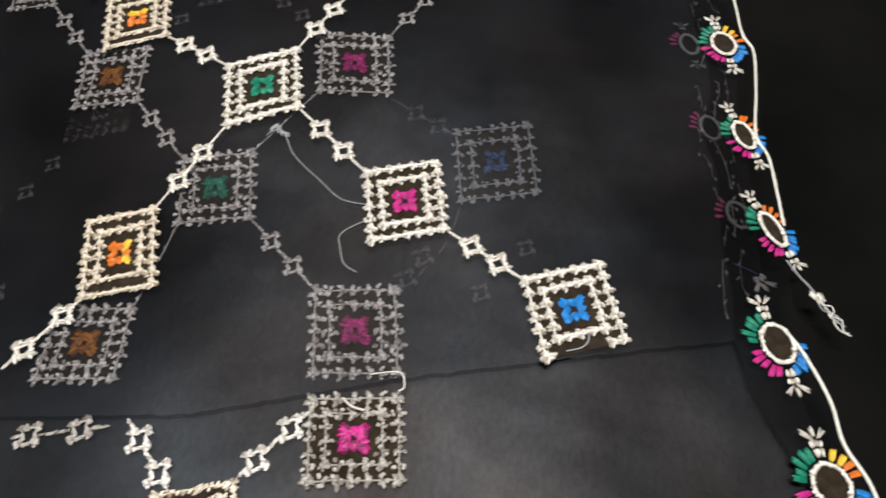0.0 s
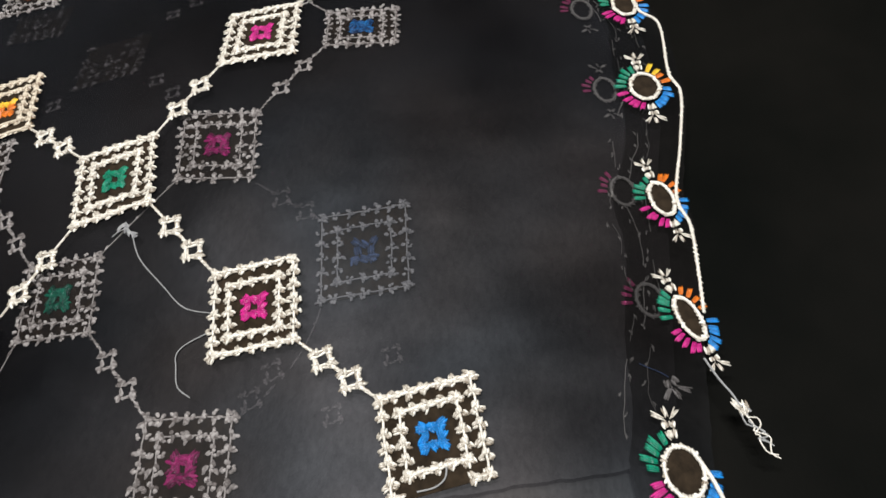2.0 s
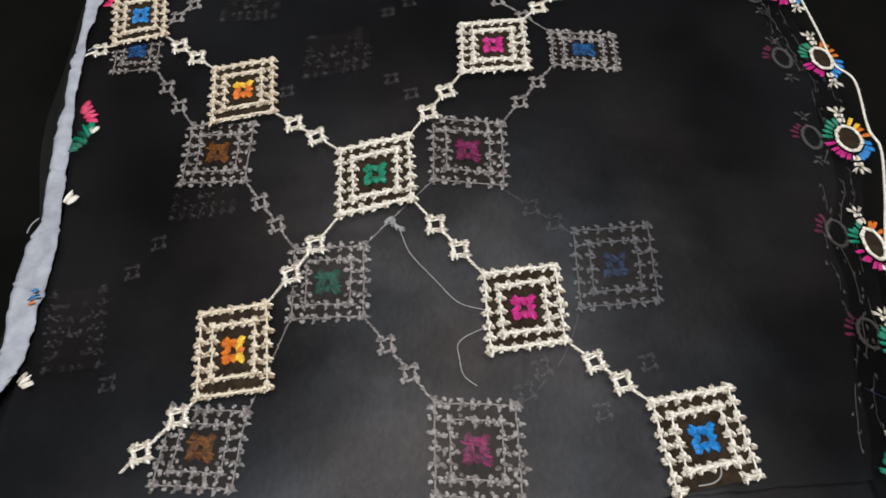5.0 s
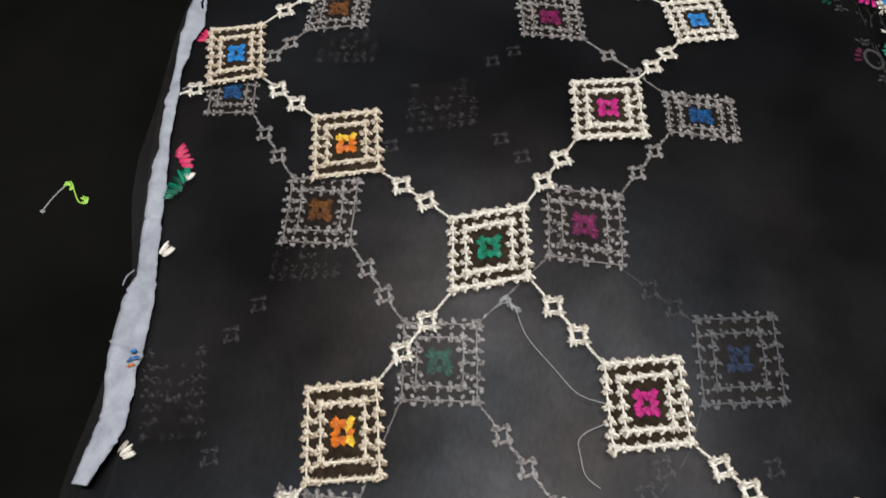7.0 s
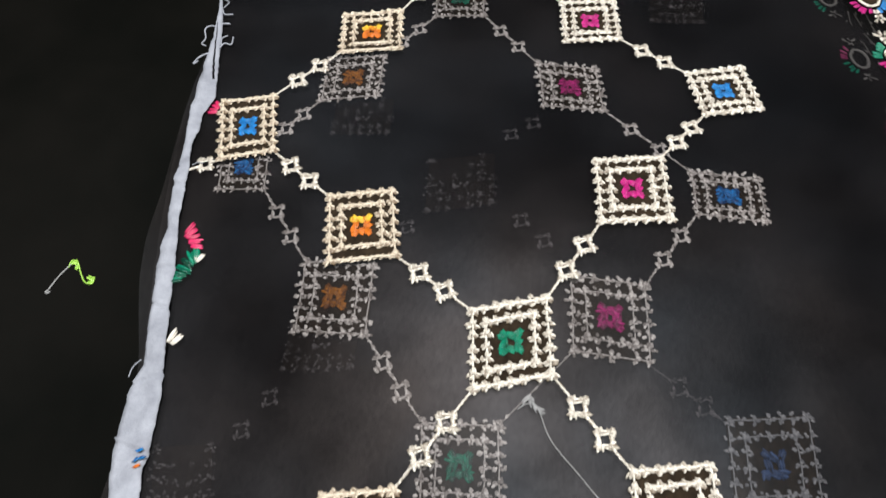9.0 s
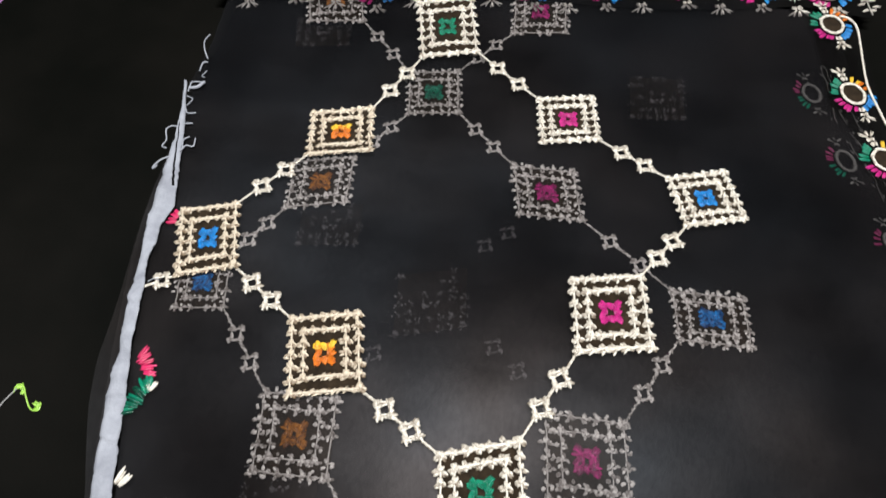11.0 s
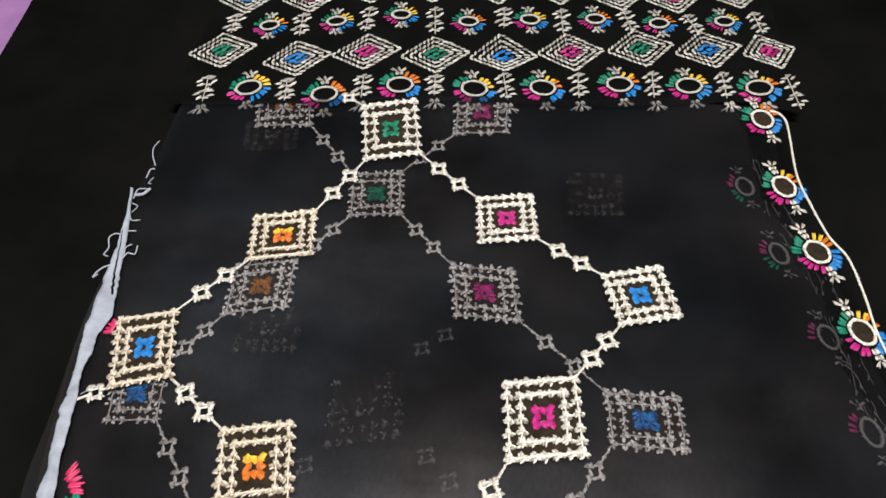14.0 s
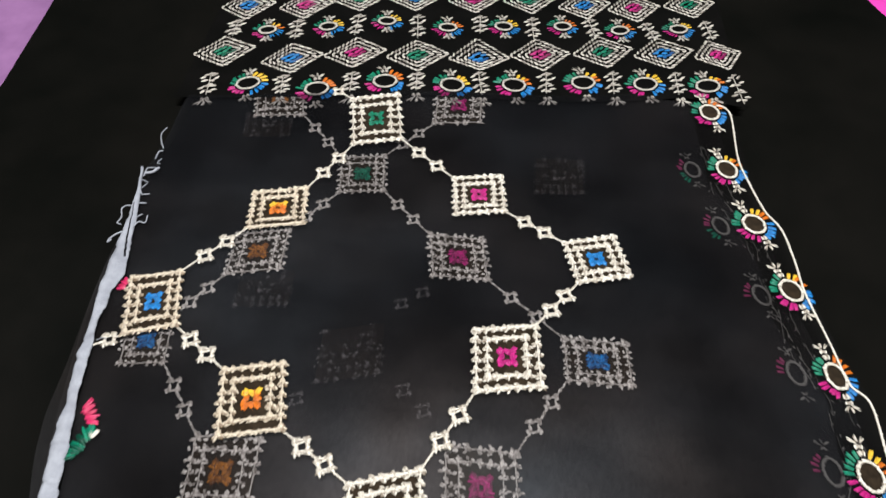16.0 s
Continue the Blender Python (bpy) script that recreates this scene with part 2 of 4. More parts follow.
        for i in range(count if closed else count - 1):
            j = (i + 1) % count
            for q in range(sides):
                p = (q + 1) % sides
                self.f.append((n + i * sides + q, n + i * sides + p, n + j * sides + p, n + j * sides + q))

    def mesh(self, name, mat, origin=(0, 0, 0)):
        me = bpy.data.meshes.new(name)
        ox, oy, oz = origin
        me.from_pydata([(x - ox, y - oy, z - oz) for x, y, z in self.v], [], self.f)
        me.polygons.foreach_set("use_smooth", [True] * len(me.polygons))
        me.materials.append(mat)
        return me


def part(name, data, parent, label="", at=(0, 0, 0)):
    ob = new(name, data)
    ob.parent = parent
    ob.location = at
    return tagged(ob, label) if label else ob


def thing(name, label, category, kind="", group=""):
    return tagged(new(name), label, category, group, kind)


def smooth_line(pts, steps=6):
    """A rounded run through a few points."""
    out = []
    for i in range(len(pts) - 1):
        p0, p1, p2, p3 = pts[max(i - 1, 0)], pts[i], pts[i + 1], pts[min(i + 2, len(pts) - 1)]
        for k in range(steps):
            t = k / steps
            out.append(tuple(0.5 * (2 * b + (c - a) * t + (2 * a - 5 * b + 4 * c - d) * t * t + (3 * b - a - 3 * c + d) * t ** 3) for a, b, c, d in zip(p0, p1, p2, p3)))
    out.append(tuple(pts[-1]))
    return out


def edge(pts):
    """x of a ragged edge as a function of y, from a few points in order of y."""
    ys, xs = [p[1] for p in pts], [p[0] for p in pts]
    return lambda y: float(np.interp(y, ys, xs))


def sheet_mesh(name, mat, left, right, bottom, top, level, nx, ny, thick=0.0, rough=0.0):
    """A cloth between two edges; bottom and top are functions of the share across."""
    v, f = [], []
    for j in range(ny + 1):
        for i in range(nx + 1):
            s = i / nx
            y = bottom(s) + (top(s) - bottom(s)) * j / ny
            x = left(y) + (right(y) - left(y)) * s
            if rough and i in (0, nx):
                x += rough * noise.noise((x * 10, y * 160.0, i))
            if rough and j in (0, ny):
                y += rough * noise.noise((x * 160.0, y * 10, j))
            v.append((x, y, surface(x, y) + level))
    for j in range(ny):
        for i in range(nx):
            a = j * (nx + 1) + i
            f.append((a, a + 1, a + nx + 2, a + nx + 1))
    me = bpy.data.meshes.new(name)
    me.from_pydata(v, [], f)
    me.polygons.foreach_set("use_smooth", [True] * len(me.polygons))
    me.materials.append(mat)
    return me


# ---------------------------------------------------------------- room round the bed
def box(name, size, at, mat, label, category):
    bm = bmesh.new()
    bmesh.ops.create_cube(bm, size=1.0)
    bmesh.ops.scale(bm, vec=size, verts=bm.verts)
    bmesh.ops.bevel(bm, geom=bm.edges[:], offset=min(size) * 0.1, segments=1, affect="EDGES")
    me = bpy.data.meshes.new(name)
    bm.to_mesh(me)
    bm.free()
    me.materials.append(mat)
    ob = tagged(new(name, me), label, category, kind="structure")
    ob.location = at
    return ob


box("floor", (4.4, 4.4, 0.1), (0, 0.4, -0.60), WOOD, "plain tiled floor under the bed", "floor")
# ceiling and walls are out of view, added for bounced light
box("ceiling", (4.4, 4.4, 0.1), (0, 0.4, 2.15), PLASTER, "unseen plain ceiling added to close the room", "ceiling")
box("wall_north", (4.4, 0.1, 2.65), (0, 2.65, 0.775), PLASTER, "unseen plain wall added to close the room", "wall")
box("wall_south", (4.4, 0.1, 2.65), (0, -1.85, 0.775), PLASTER, "unseen plain wall added to close the room", "wall")
box("wall_east", (0.1, 4.4, 2.65), (2.25, 0.4, 0.775), PLASTER, "unseen plain wall added to close the room", "wall")
box("wall_west", (0.1, 4.4, 2.65), (-2.25, 0.4, 0.775), PLASTER, "unseen plain wall added to close the room", "wall")

# the mattress with its mauve sheet
bed = thing("bed", "bed covered with a creased mauve sheet", "bed")
bm = bmesh.new()
bmesh.ops.create_grid(bm, x_segments=120, y_segments=120, size=1.0)
for v in bm.verts:
    x, y = v.co.x * 0.95, v.co.y * 1.0 + 0.45
    v.co = (x, y, -0.048 + 0.004 * noise.noise((x * 9, y * 5, 3)) + 0.0015 * noise.noise((x * 40, y * 18, 8)))
me = bpy.data.meshes.new("sheet")
bm.to_mesh(me)
bm.free()
me.materials.append(PURPLE)
part("sheet", me, bed, "creased mauve bed sheet")
bm = bmesh.new()
bmesh.ops.create_cube(bm, size=1.0)
bmesh.ops.scale(bm, vec=(1.9, 2.0, 0.5), verts=bm.verts)
bmesh.ops.bevel(bm, geom=bm.edges[:], offset=0.03, segments=3, affect="EDGES")
me = bpy.data.meshes.new("mattress")
bm.to_mesh(me)
bm.free()
me.materials.append(PURPLE)
part("mattress", me, bed, at=(0, 0.45, -0.315))

# black cotton spread under everything
black = thing("black_cloth", "large plain black cotton cloth spread on the bed", "cloth")
part("cloth", sheet_mesh("cloth", BLACK, edge([(-0.60, -0.4), (-0.52, 0.45), (-0.494, 0.6146), (-0.500, 0.668), (-0.508, 0.751), (-0.54, 1.3)]), edge([(0.8, -0.4), (0.62, 0.6), (0.333, 0.82), (0.322, 0.857), (0.26, 1.3)]), lambda s: -0.4, lambda s: 1.3, -0.0138, 90, 120), black)

magenta = thing("magenta_cloth", "bright magenta cloth at the black cloth's far corner", "cloth")
part("cloth", sheet_mesh("cloth", MAGENTA, lambda y: 0.24, lambda y: 0.75, lambda s: 0.72, lambda s: 1.25, -0.0205, 24, 24), magenta)


# ---------------------------------------------------------------- embroidered panels
upper = thing("embroidered_panel", "sheer black organza panel with cream square embroidery, lying on top", "fabric panel")
lower = thing("embroidered_panel", "sheer black organza panel with cream squares, lying under another sheer panel", "fabric panel")
deep = thing("embroidered_panel", "undermost sheer black panel, its embroidery only faintly seen", "fabric panel")
band = thing("border_panel", "black panel edge with rows of cream diamonds and coloured ring flowers", "fabric panel")
PANEL = {"upper": upper, "lower": lower, "deep": deep, "band": band}

LEFT_EDGE = edge([(-0.24, -0.05), (-0.2663, 0.1369), (-0.2812, 0.2562), (-0.2977, 0.3270), (-0.3061, 0.4070), (-0.3151, 0.5059), (-0.3208, 0.6243)])
RIGHT_EDGE = edge([(0.205, -0.05), (0.1903, 0.0687), (0.1841, 0.1077), (0.1760, 0.1370), (0.1817, 0.1953), (0.1865, 0.2444), (0.1831, 0.2643), (0.1940, 0.3250), (0.1890, 0.3783), (0.1781, 0.4071), (0.1665, 0.4661), (0.1618, 0.5153), (0.1463, 0.5585), (0.1435, 0.6330), (0.1392, 0.6525)])


def border_join(y):
    return RIGHT_EDGE(y) - 0.032 + 0.007 * noise.noise((y * 22, 4.0, 1.0))


def hem(s):
    return float(np.interp(s, (0.0, 0.17, 0.36, 0.45, 0.60, 0.80, 1.0), (0.090, 0.0905, 0.092, 0.0983, 0.110, 0.123, 0.136)))


def head(s):
    return float(np.interp(s, (0.0, 0.23, 0.52, 0.9, 1.0), (0.613, 0.618, 0.638, 0.6613, 0.650)))


part("sheer_cloth", sheet_mesh("sheer_cloth", SHEER_TOP, LEFT_EDGE, border_join, hem, head, 0.0, 90, 120, rough=0.0012), upper)
# split off from the sheer cloth so that the haze ends at the border
part("border_strip", sheet_mesh("border_strip", SHEER_EDGE, border_join, RIGHT_EDGE, lambda s: 0.02, lambda s: 0.652, -0.0002, 10, 120, rough=0.0008), upper, "border edge of the panel, dulled where the haze fades")
part("sheer_cloth", sheet_mesh("sheer_cloth", SHEER_LOW, lambda y: LEFT_EDGE(y) - 0.003 - 0.012 * float(np.interp(y, (0.30, 0.56), (1.0, 0.0))) + 0.006 * noise.noise((y * 14, 2, 2)), lambda y: RIGHT_EDGE(y) - 0.012, lambda s: -0.09, lambda s: 0.665, -0.0045, 80, 120), lower)
part("sheer_cloth", sheet_mesh("sheer_cloth", SHEER_LOW, lambda y: LEFT_EDGE(y) - 0.022 * float(np.interp(y, (0.30, 0.56), (1.0, 0.0))) + 0.008 * noise.noise((y * 11, 7, 2)), lambda y: RIGHT_EDGE(y) - 0.03, lambda s: -0.12, lambda s: 0.68, -0.0082, 80, 110), deep)
part("border_cloth", sheet_mesh("border_cloth", BAND_BLACK, lambda y: -0.334, lambda y: 0.156, lambda s: head(s) + 0.002, lambda s: 0.81 + 0.065 * s, -0.0021, 70, 30), band)
band.location = (0.0, -0.003, 0.0)


PETALS = {}


def petal_mesh(hue, length, width):
    key = (hue, round(length, 4))
    if key not in PETALS:
        st = Stitches(0.0)
        st.leaf(0, 0, 0, length, width, base=0.0, tall=0.34, strands=3)
        PETALS[key] = st.mesh("petal", HUES[hue])
    return PETALS[key]


class Medallion:
    """A square motif: two frames of clustered stitches round a coloured heart."""

    def __init__(self, layer, x, y, width, turn, height, up, hue, stitch=None, slant=False, broken=False):
        self.c, self.layer, self.hue = (x, y), layer, hue
        self.faint = layer == "deep" or stitch is GREY_DIM_THREAD
        a, b = radians(turn), radians(up)
        self.u = (math.cos(a) * width, math.sin(a) * width)
        self.w = (math.cos(b) * height, math.sin(b) * height)
        rng = random.Random(int(x * 1e4) * 31 + int(y * 1e4))
        panel = PANEL[layer]
        stitch = stitch or THREADS[layer]
        z0 = surface(x, y) + LEVEL[layer]
        # backing patch
        v, f, n = [], [], 6
        for j in range(n + 1):
            for i in range(n + 1):
                px, py = self.at(i / n - 0.5, j / n - 0.5)
                v.append((px - x, py - y, surface(px, py) + LEVEL[layer] + 0.0003 - z0))
        for j in range(n):
            for i in range(n):
                k = j * (n + 1) + i
                f.append((k, k + 1, k + n + 2, k + n + 1))
        me = bpy.data.meshes.new("medallion")
        me.from_pydata(v, [], f)
        me.materials.append(BACKING)
        words = {"green": "green", "pink": "pink", "blue": "blue", "amber": "orange"}[hue]
        self.ob = part("medallion", me, panel, "cream stitched square with a %s centre" % words, (x, y, z0))
        for name, size, count in (("outer_frame", 0.95, 6), ("inner_frame", 0.60, 4)):
            for k in range(4):
                st = Stitches(LEVEL[layer] + 0.0003)
                self.frame_side(st, size, count, rng, slant, k, broken and k == 3 and size > 0.9, stitch if layer == "upper" and y < 0.42 else None)
                if st.v:
                    part(name, st.mesh(name, stitch, (x, y, z0)), self.ob)
        heart = []
        for i in (-1, 0, 1):
            for j in (-1, 0, 1):
                if i or j:
                    d = math.atan2(j * self.w[1] + i * self.u[1], j * self.w[0] + i * self.u[0])
                    spread = 0.112 if i and j else 0.100
                    for k in ((-0.7, 0.0, 0.7) if i and j else (0.9, 1.6)):
                        heart.append((i * spread + 0.018 * math.cos(5 * k + i), j * spread + 0.018 * math.sin(5 * k + j), d + k, j))
        joined = Stitches(LEVEL[layer] + 0.0004, layer == "deep")
        for a_, b_, d, sy in (heart[::3] if layer == "deep" else heart[::2] if self.faint else heart):
            px, py = self.at(a_ * 0.87, b_ * 0.87)
            tone = "yellow" if hue == "amber" and (a_ > 0.03 if y < 0.25 else b_ > 0.03) and rng.random() < 0.92 else hue
            d += rng.uniform(-0.3, 0.3)
            if layer == "upper":
                ob = part("centre_stitch", petal_mesh(tone, 0.0058, 0.0029), self.ob, "", (px - x, py - y, surface(px, py) + 0.0004 + rng.uniform(0, 0.0004) - z0))
                ob.rotation_euler = (0, 0, d)
            else:
                joined.leaf(px, py, d, 0.0058, 0.0036, rng.uniform(0, 0.0004))
        if joined.v:
            part("centre_motif", joined.mesh("centre_motif", DULL_ORANGE if hue == "amber" and layer == "lower" else HUES[hue] if layer == "lower" and not self.faint else GREY_BLUE if self.faint and layer == "lower" else DIM, (x, y, z0)), self.ob, "%s satin stitches" % words)["kind"] = "stuff"

    def at(self, a, b):
        return (self.c[0] + a * self.u[0] + b * self.w[0], self.c[1] + a * self.u[1] + b * self.w[1])

    def corner(self, name):
        return self.at(0.49 if "r" in name else -0.49, 0.49 if "t" in name else -0.49)

    def frame_side(self, rail, size, count, rng, slant, which, gap=False, single=None):
        h = size / 2
        for (a0, b0), (a1, b1) in ((((-h, -h), (-h, h)), ((h, -h), (h, h)), ((-h, h), (h, h)), ((-h, -h), (h, -h)))[which],):
            p, q = self.at(a0, b0), self.at(a1, b1)
            run, d = math.dist(p, q), math.atan2(q[1] - p[1], q[0] - p[0])
            pitch = run / count
            veiled, faint = self.layer != "upper", self.faint
            level_side = which > 1
            if not gap and self.layer != "deep":
                bar = [(p[0] + (q[0] - p[0]) * k / 8 + rng.uniform(-0.0003, 0.0003), p[1] + (q[1] - p[1]) * k / 8 + rng.uniform(-0.0003, 0.0003)) for k in range(9)]
                rail.tube(bar, 0.0004 if veiled else 0.00085 if level_side else 0.0006)
            for i in range(count + 1):
                drop = 0.04 if self.layer != "deep" else ((0.4, 0.4, 0.6, 0.12) if self.c[0] > -0.24 else (0.1, 0.1, 0.4, 0.3))[which]
                if (veiled and rng.random() < drop) or (gap and 0 < i < 5):
                    continue
                st = rail
                if single:
                    st = Stitches(LEVEL[self.layer] + 0.0003)
                    st.rng = random.Random(rng.random())
                s = min(max(i / count + rng.uniform(-0.02, 0.02), 0.01), 0.99)
                x, y = p[0] + (q[0] - p[0]) * s, p[1] + (q[1] - p[1]) * s
                e = d + rng.uniform(-0.2, 0.2)
                c, sn = math.cos(e), math.sin(e)
                unit = min(pitch * 1.05, 0.0070) * rng.uniform(0.88, 1.1) * (0.95 if faint else 1.12 if veiled else 1.0)
                if slant or (which == 3 and self.hue == "amber" and not veiled):
                    for k in (-0.25, 0.25):
                        st.lump(x + c * k * pitch, y + sn * k * pitch, e + 0.62 + rng.uniform(-0.18, 0.18), unit * 0.78, unit * 0.36, rng.uniform(0, 0.0005))
                else:
                    self.trefoil(st, x, y, e, unit, pitch if level_side and not veiled and i < count else 0.0, level_side, rng)
                if single:
                    cx, cy = self.c
                    part("stitch", st.mesh("stitch", single, (cx, cy, surface(cx, cy) + LEVEL[self.layer])), self.ob)

    def trefoil(self, st, x, y, e, unit, filler, level_side, rng):
        """Three rounded lobes of satin stitch, with one more between neighbours on the level sides."""
        c, sn = math.cos(e), math.sin(e)
        st.lump(x + c * unit * 0.16, y + sn * unit * 0.16, e + rng.uniform(-0.3, 0.3), unit * 0.54, unit * 0.44, 0.0007)
        for side in (-1, 1):
            off = unit * (0.22 if level_side else 0.27) * rng.uniform(0.85, 1.15)
            lx = x - c * unit * 0.14 - sn * side * off
            ly = y - sn * unit * 0.14 + c * side * off
            st.lump(lx, ly, e - side * (1.0 + rng.uniform(-0.4, 0.4)), unit * rng.uniform(0.40, 0.52), unit * rng.uniform(0.36, 0.46), rng.uniform(0.0001, 0.0006))
        if filler:
            st.lump(x + c * filler * 0.5, y + sn * filler * 0.5, e + rng.uniform(-0.35, 0.35), unit * 0.55, unit * 0.36, 0.0004)


def link_flower(layer, x, y, turn, size, mat=None):
    """A little open square of stitches with clustered corners."""
    rng = random.Random(int(x * 1e4) * 17 + int(y * 1e4))
    st = Stitches(LEVEL[layer] + 0.0002)
    r = size * 0.28
    for k in range(4):
        a = turn + math.pi / 4 + k * math.pi / 2
        cx, cy = x + math.cos(a) * r * 1.3, y + math.sin(a) * r * 1.3
        for e in (-0.95, 0.0, 0.95):
            st.lump(cx + math.cos(a + e) * size * 0.08, cy + math.sin(a + e) * size * 0.08, a + e + rng.uniform(-0.2, 0.2), size * 0.34, size * 0.30, rng.uniform(0, 0.0005))
        b = turn + k * math.pi / 2
        st.lump(x + math.cos(b) * r, y + math.sin(b) * r, b + math.pi / 2, size * 0.52, size * 0.20)
    return part("link_flower", st.mesh("link_flower", mat or THREADS[layer]), PANEL[layer])


def chain(layer, a, b, flowers=(0.34, 0.68), size=0.0115, turn=0.26, bend=0.0, mat=None):
    """Thread between two motifs with small flowers on it."""
    rng = random.Random(int(a[0] * 1e4) + int(b[1] * 1e4))
    st = Stitches(LEVEL[layer] + 0.0002)
    run = max(math.dist(a, b), 1e-6)
    stops = [0.0] + [v for f in flowers for v in (f - size * 0.42 / run, f + size * 0.42 / run)] + [1.0]
    for s0, s1 in zip(stops[::2], stops[1::2]):
        if s1 - s0 > 0.02:
            run_pts = []
            for k in range(6):
                q = s0 + (s1 - s0) * k / 5
                off = bend * math.sin(math.pi * q)
                run_pts.append((a[0] + (b[0] - a[0]) * q - (b[1] - a[1]) * off, a[1] + (b[1] - a[1]) * q + (b[0] - a[0]) * off))
            st.tube(run_pts, 0.00055 if layer == "upper" else 0.0003)
            for p0, p1 in zip(run_pts, run_pts[1:]):
                st.leaf((p0[0] + p1[0]) / 2, (p0[1] + p1[1]) / 2, math.atan2(p1[1] - p0[1], p1[0] - p0[0]) + 0.25, 0.0038, 0.0013, 0.0004, strands=2)
    part("link_thread", st.mesh("link_thread", mat or THREADS[layer]), PANEL[layer])
    for s in flowers:
        link_flower(layer, a[0] + (b[0] - a[0]) * s, a[1] + (b[1] - a[1]) * s, turn + rng.uniform(-0.15, 0.15), size, mat)


def sprig(st, x, y, turn, size):
    """Three leaves over a small bead stitch."""
    c, s = math.cos(turn), math.sin(turn)
    for k in (-0.85, 0.0, 0.85):
        far = 0.60 if k else 0.52
        st.lump(x + math.cos(turn + k) * size * far, y + math.sin(turn + k) * size * far, turn + k, size * (0.80 if k else 0.60), size * 0.24, 0.0002)
    for k in (-0.2, 0.2):
        st.lump(x - c * size * 0.12 - s * k * size, y - s * size * 0.12 + c * k * size, turn + 1.3 * k, size * 0.42, size * 0.34)


def ring_flower(layer, x, y, width, height, turn, petal=0.0085, warm="mixed", sprigs=True, missing=(), squash=1.0):
    """A corded ring with fans of coloured petals and cream sprigs above and below."""
    rng = random.Random(int(x * 1e4) * 13 + int(y * 1e4))
    z0 = surface(x, y) + LEVEL[layer]
    a = radians(turn)
    ca, sa = math.cos(a), math.sin(a)

    def place(deg, grow):
        d = radians(deg)
        ox, oy = math.cos(d) * (width / 2 + grow * squash), math.sin(d) * (height / 2 + grow)
        return x + ca * ox - sa * oy, y + sa * ox + ca * oy

    st = Stitches(LEVEL[layer] + 0.0002)
    st.tube([place(k * 10, -0.0002) for k in range(36)], 0.0008, closed=True)
    for k in range(34):
        px, py = place(k * 360 / 34, -0.0002 + rng.uniform(-0.0003, 0.0003))
        st.leaf(px, py, math.atan2(py - y, px - x) + 0.45 + rng.uniform(-0.15, 0.15), 0.0030, 0.0011, 0.0008, strands=1)
    ring = part("ring_flower", st.mesh("ring_flower", GHOST_THREAD if layer == "lower" else THREADS[layer], (x, y, z0)), PANEL[layer], "corded cream ring with fans of coloured petals", (x, y, z0))
    if layer != "lower":
        v = [(0.0, 0.0, 0.00015)] + [(px - x, py - y, surface(px, py) + LEVEL[layer] + 0.00015 - z0) for px, py in (place(k * 20, -0.0003) for k in range(18))]
        me = bpy.data.meshes.new("ring_ground")
        me.from_pydata(v, [], [(0, 1 + k, 1 + (k + 1) % 18) for k in range(18)])
        me.materials.append(BACKING if layer == "upper" else BAND_BLACK)
        part("ring_ground", me, ring, "brown-black ground inside the ring")
    tail = 0.0105 if layer == "band" and height > 0.015 else 0.0098 if layer == "upper" else 0.0064
    fans = [("green", 112, 168, 5), ("pink", 194, 250, 5), ("blue", 290, 346, 5)]
    if layer == "lower":
        fans = [("wine", 122, 172, 4)] + ([("green", 196, 236, 4)] if y > 0.5 else [])
    elif warm == "mixed":
        fans += [("amber", 14, 34, 2), ("yellow", 47, 67, 2)]
    elif warm == "yellow":
        fans += [("yellow", 14, 66, 4)]
    else:
        fans += [("amber", 14, 66, 4)]
    for hue, low, high, count in fans:
        if hue in missing:
            continue
        for i in range(count):
            deg = low + (high - low) * i / (count - 1) + rng.uniform(-4, 4)
            long = petal * rng.uniform(0.72, 1.12)
            px, py = place(deg, 0.0009 + long / 2)
            qx, qy = place(deg, 0.0009)
            ob = part("petal", petal_mesh(hue, petal, petal * (0.31 if layer == "upper" else 0.30 if layer == "lower" else 0.19)), ring)
            ob.scale = (long / petal, 1.0, 1.0)
            ob.location = (px - x, py - y, surface(px, py) + LEVEL[layer] + 0.0002 - z0)
            ob.rotation_euler = (0, 0, math.atan2(py - qy, px - qx) + rng.uniform(-0.08, 0.08))
    if sprigs:
        for deg in (90, 270):
            sp = Stitches(LEVEL[layer] + 0.0002)
            px, py = place(deg, tail if deg == 270 or layer == "upper" else 0.0066)
            if layer == "upper":
                bx, by = place(deg, 0.0050)
                out = math.atan2(py - by, px - bx)
                sp.lump(bx - 0.001 * math.sin(out), by + 0.001 * math.cos(out), out + 0.3, 0.0040, 0.0024, 0.0003)
                sp.lump(bx + 0.001 * math.sin(out), by - 0.001 * math.cos(out), out - 0.3, 0.0038, 0.0024, 0.0003)
            sprig(sp, px, py, math.atan2(py - y, px - x), petal * (0.9 if layer == "upper" else 1.05))
            part("sprig", sp.mesh("sprig", GHOST_THREAD if layer == "lower" else THREADS[layer], (x, y, z0)), ring, "cream three-leaved sprig")
    return ring


# squares of the top panel
M = {}
M["hub"] = Medallion("upper", -0.0990, 0.2769, 0.0410, 16.5, 0.0418, 97.6, "green")
M["rose_near"] = Medallion("upper", -0.0155, 0.2066, 0.0391, 12.2, 0.0425, 97.8, "pink")
M["azure_near"] = Medallion("upper", 0.0683, 0.1480, 0.0405, 15.9, 0.0431, 101.7, "blue", broken=True)
M["amber_near"] = Medallion("upper", -0.1591, 0.1756, 0.0361, 11.3, 0.0469, 102.0, "amber", GOLD, False)
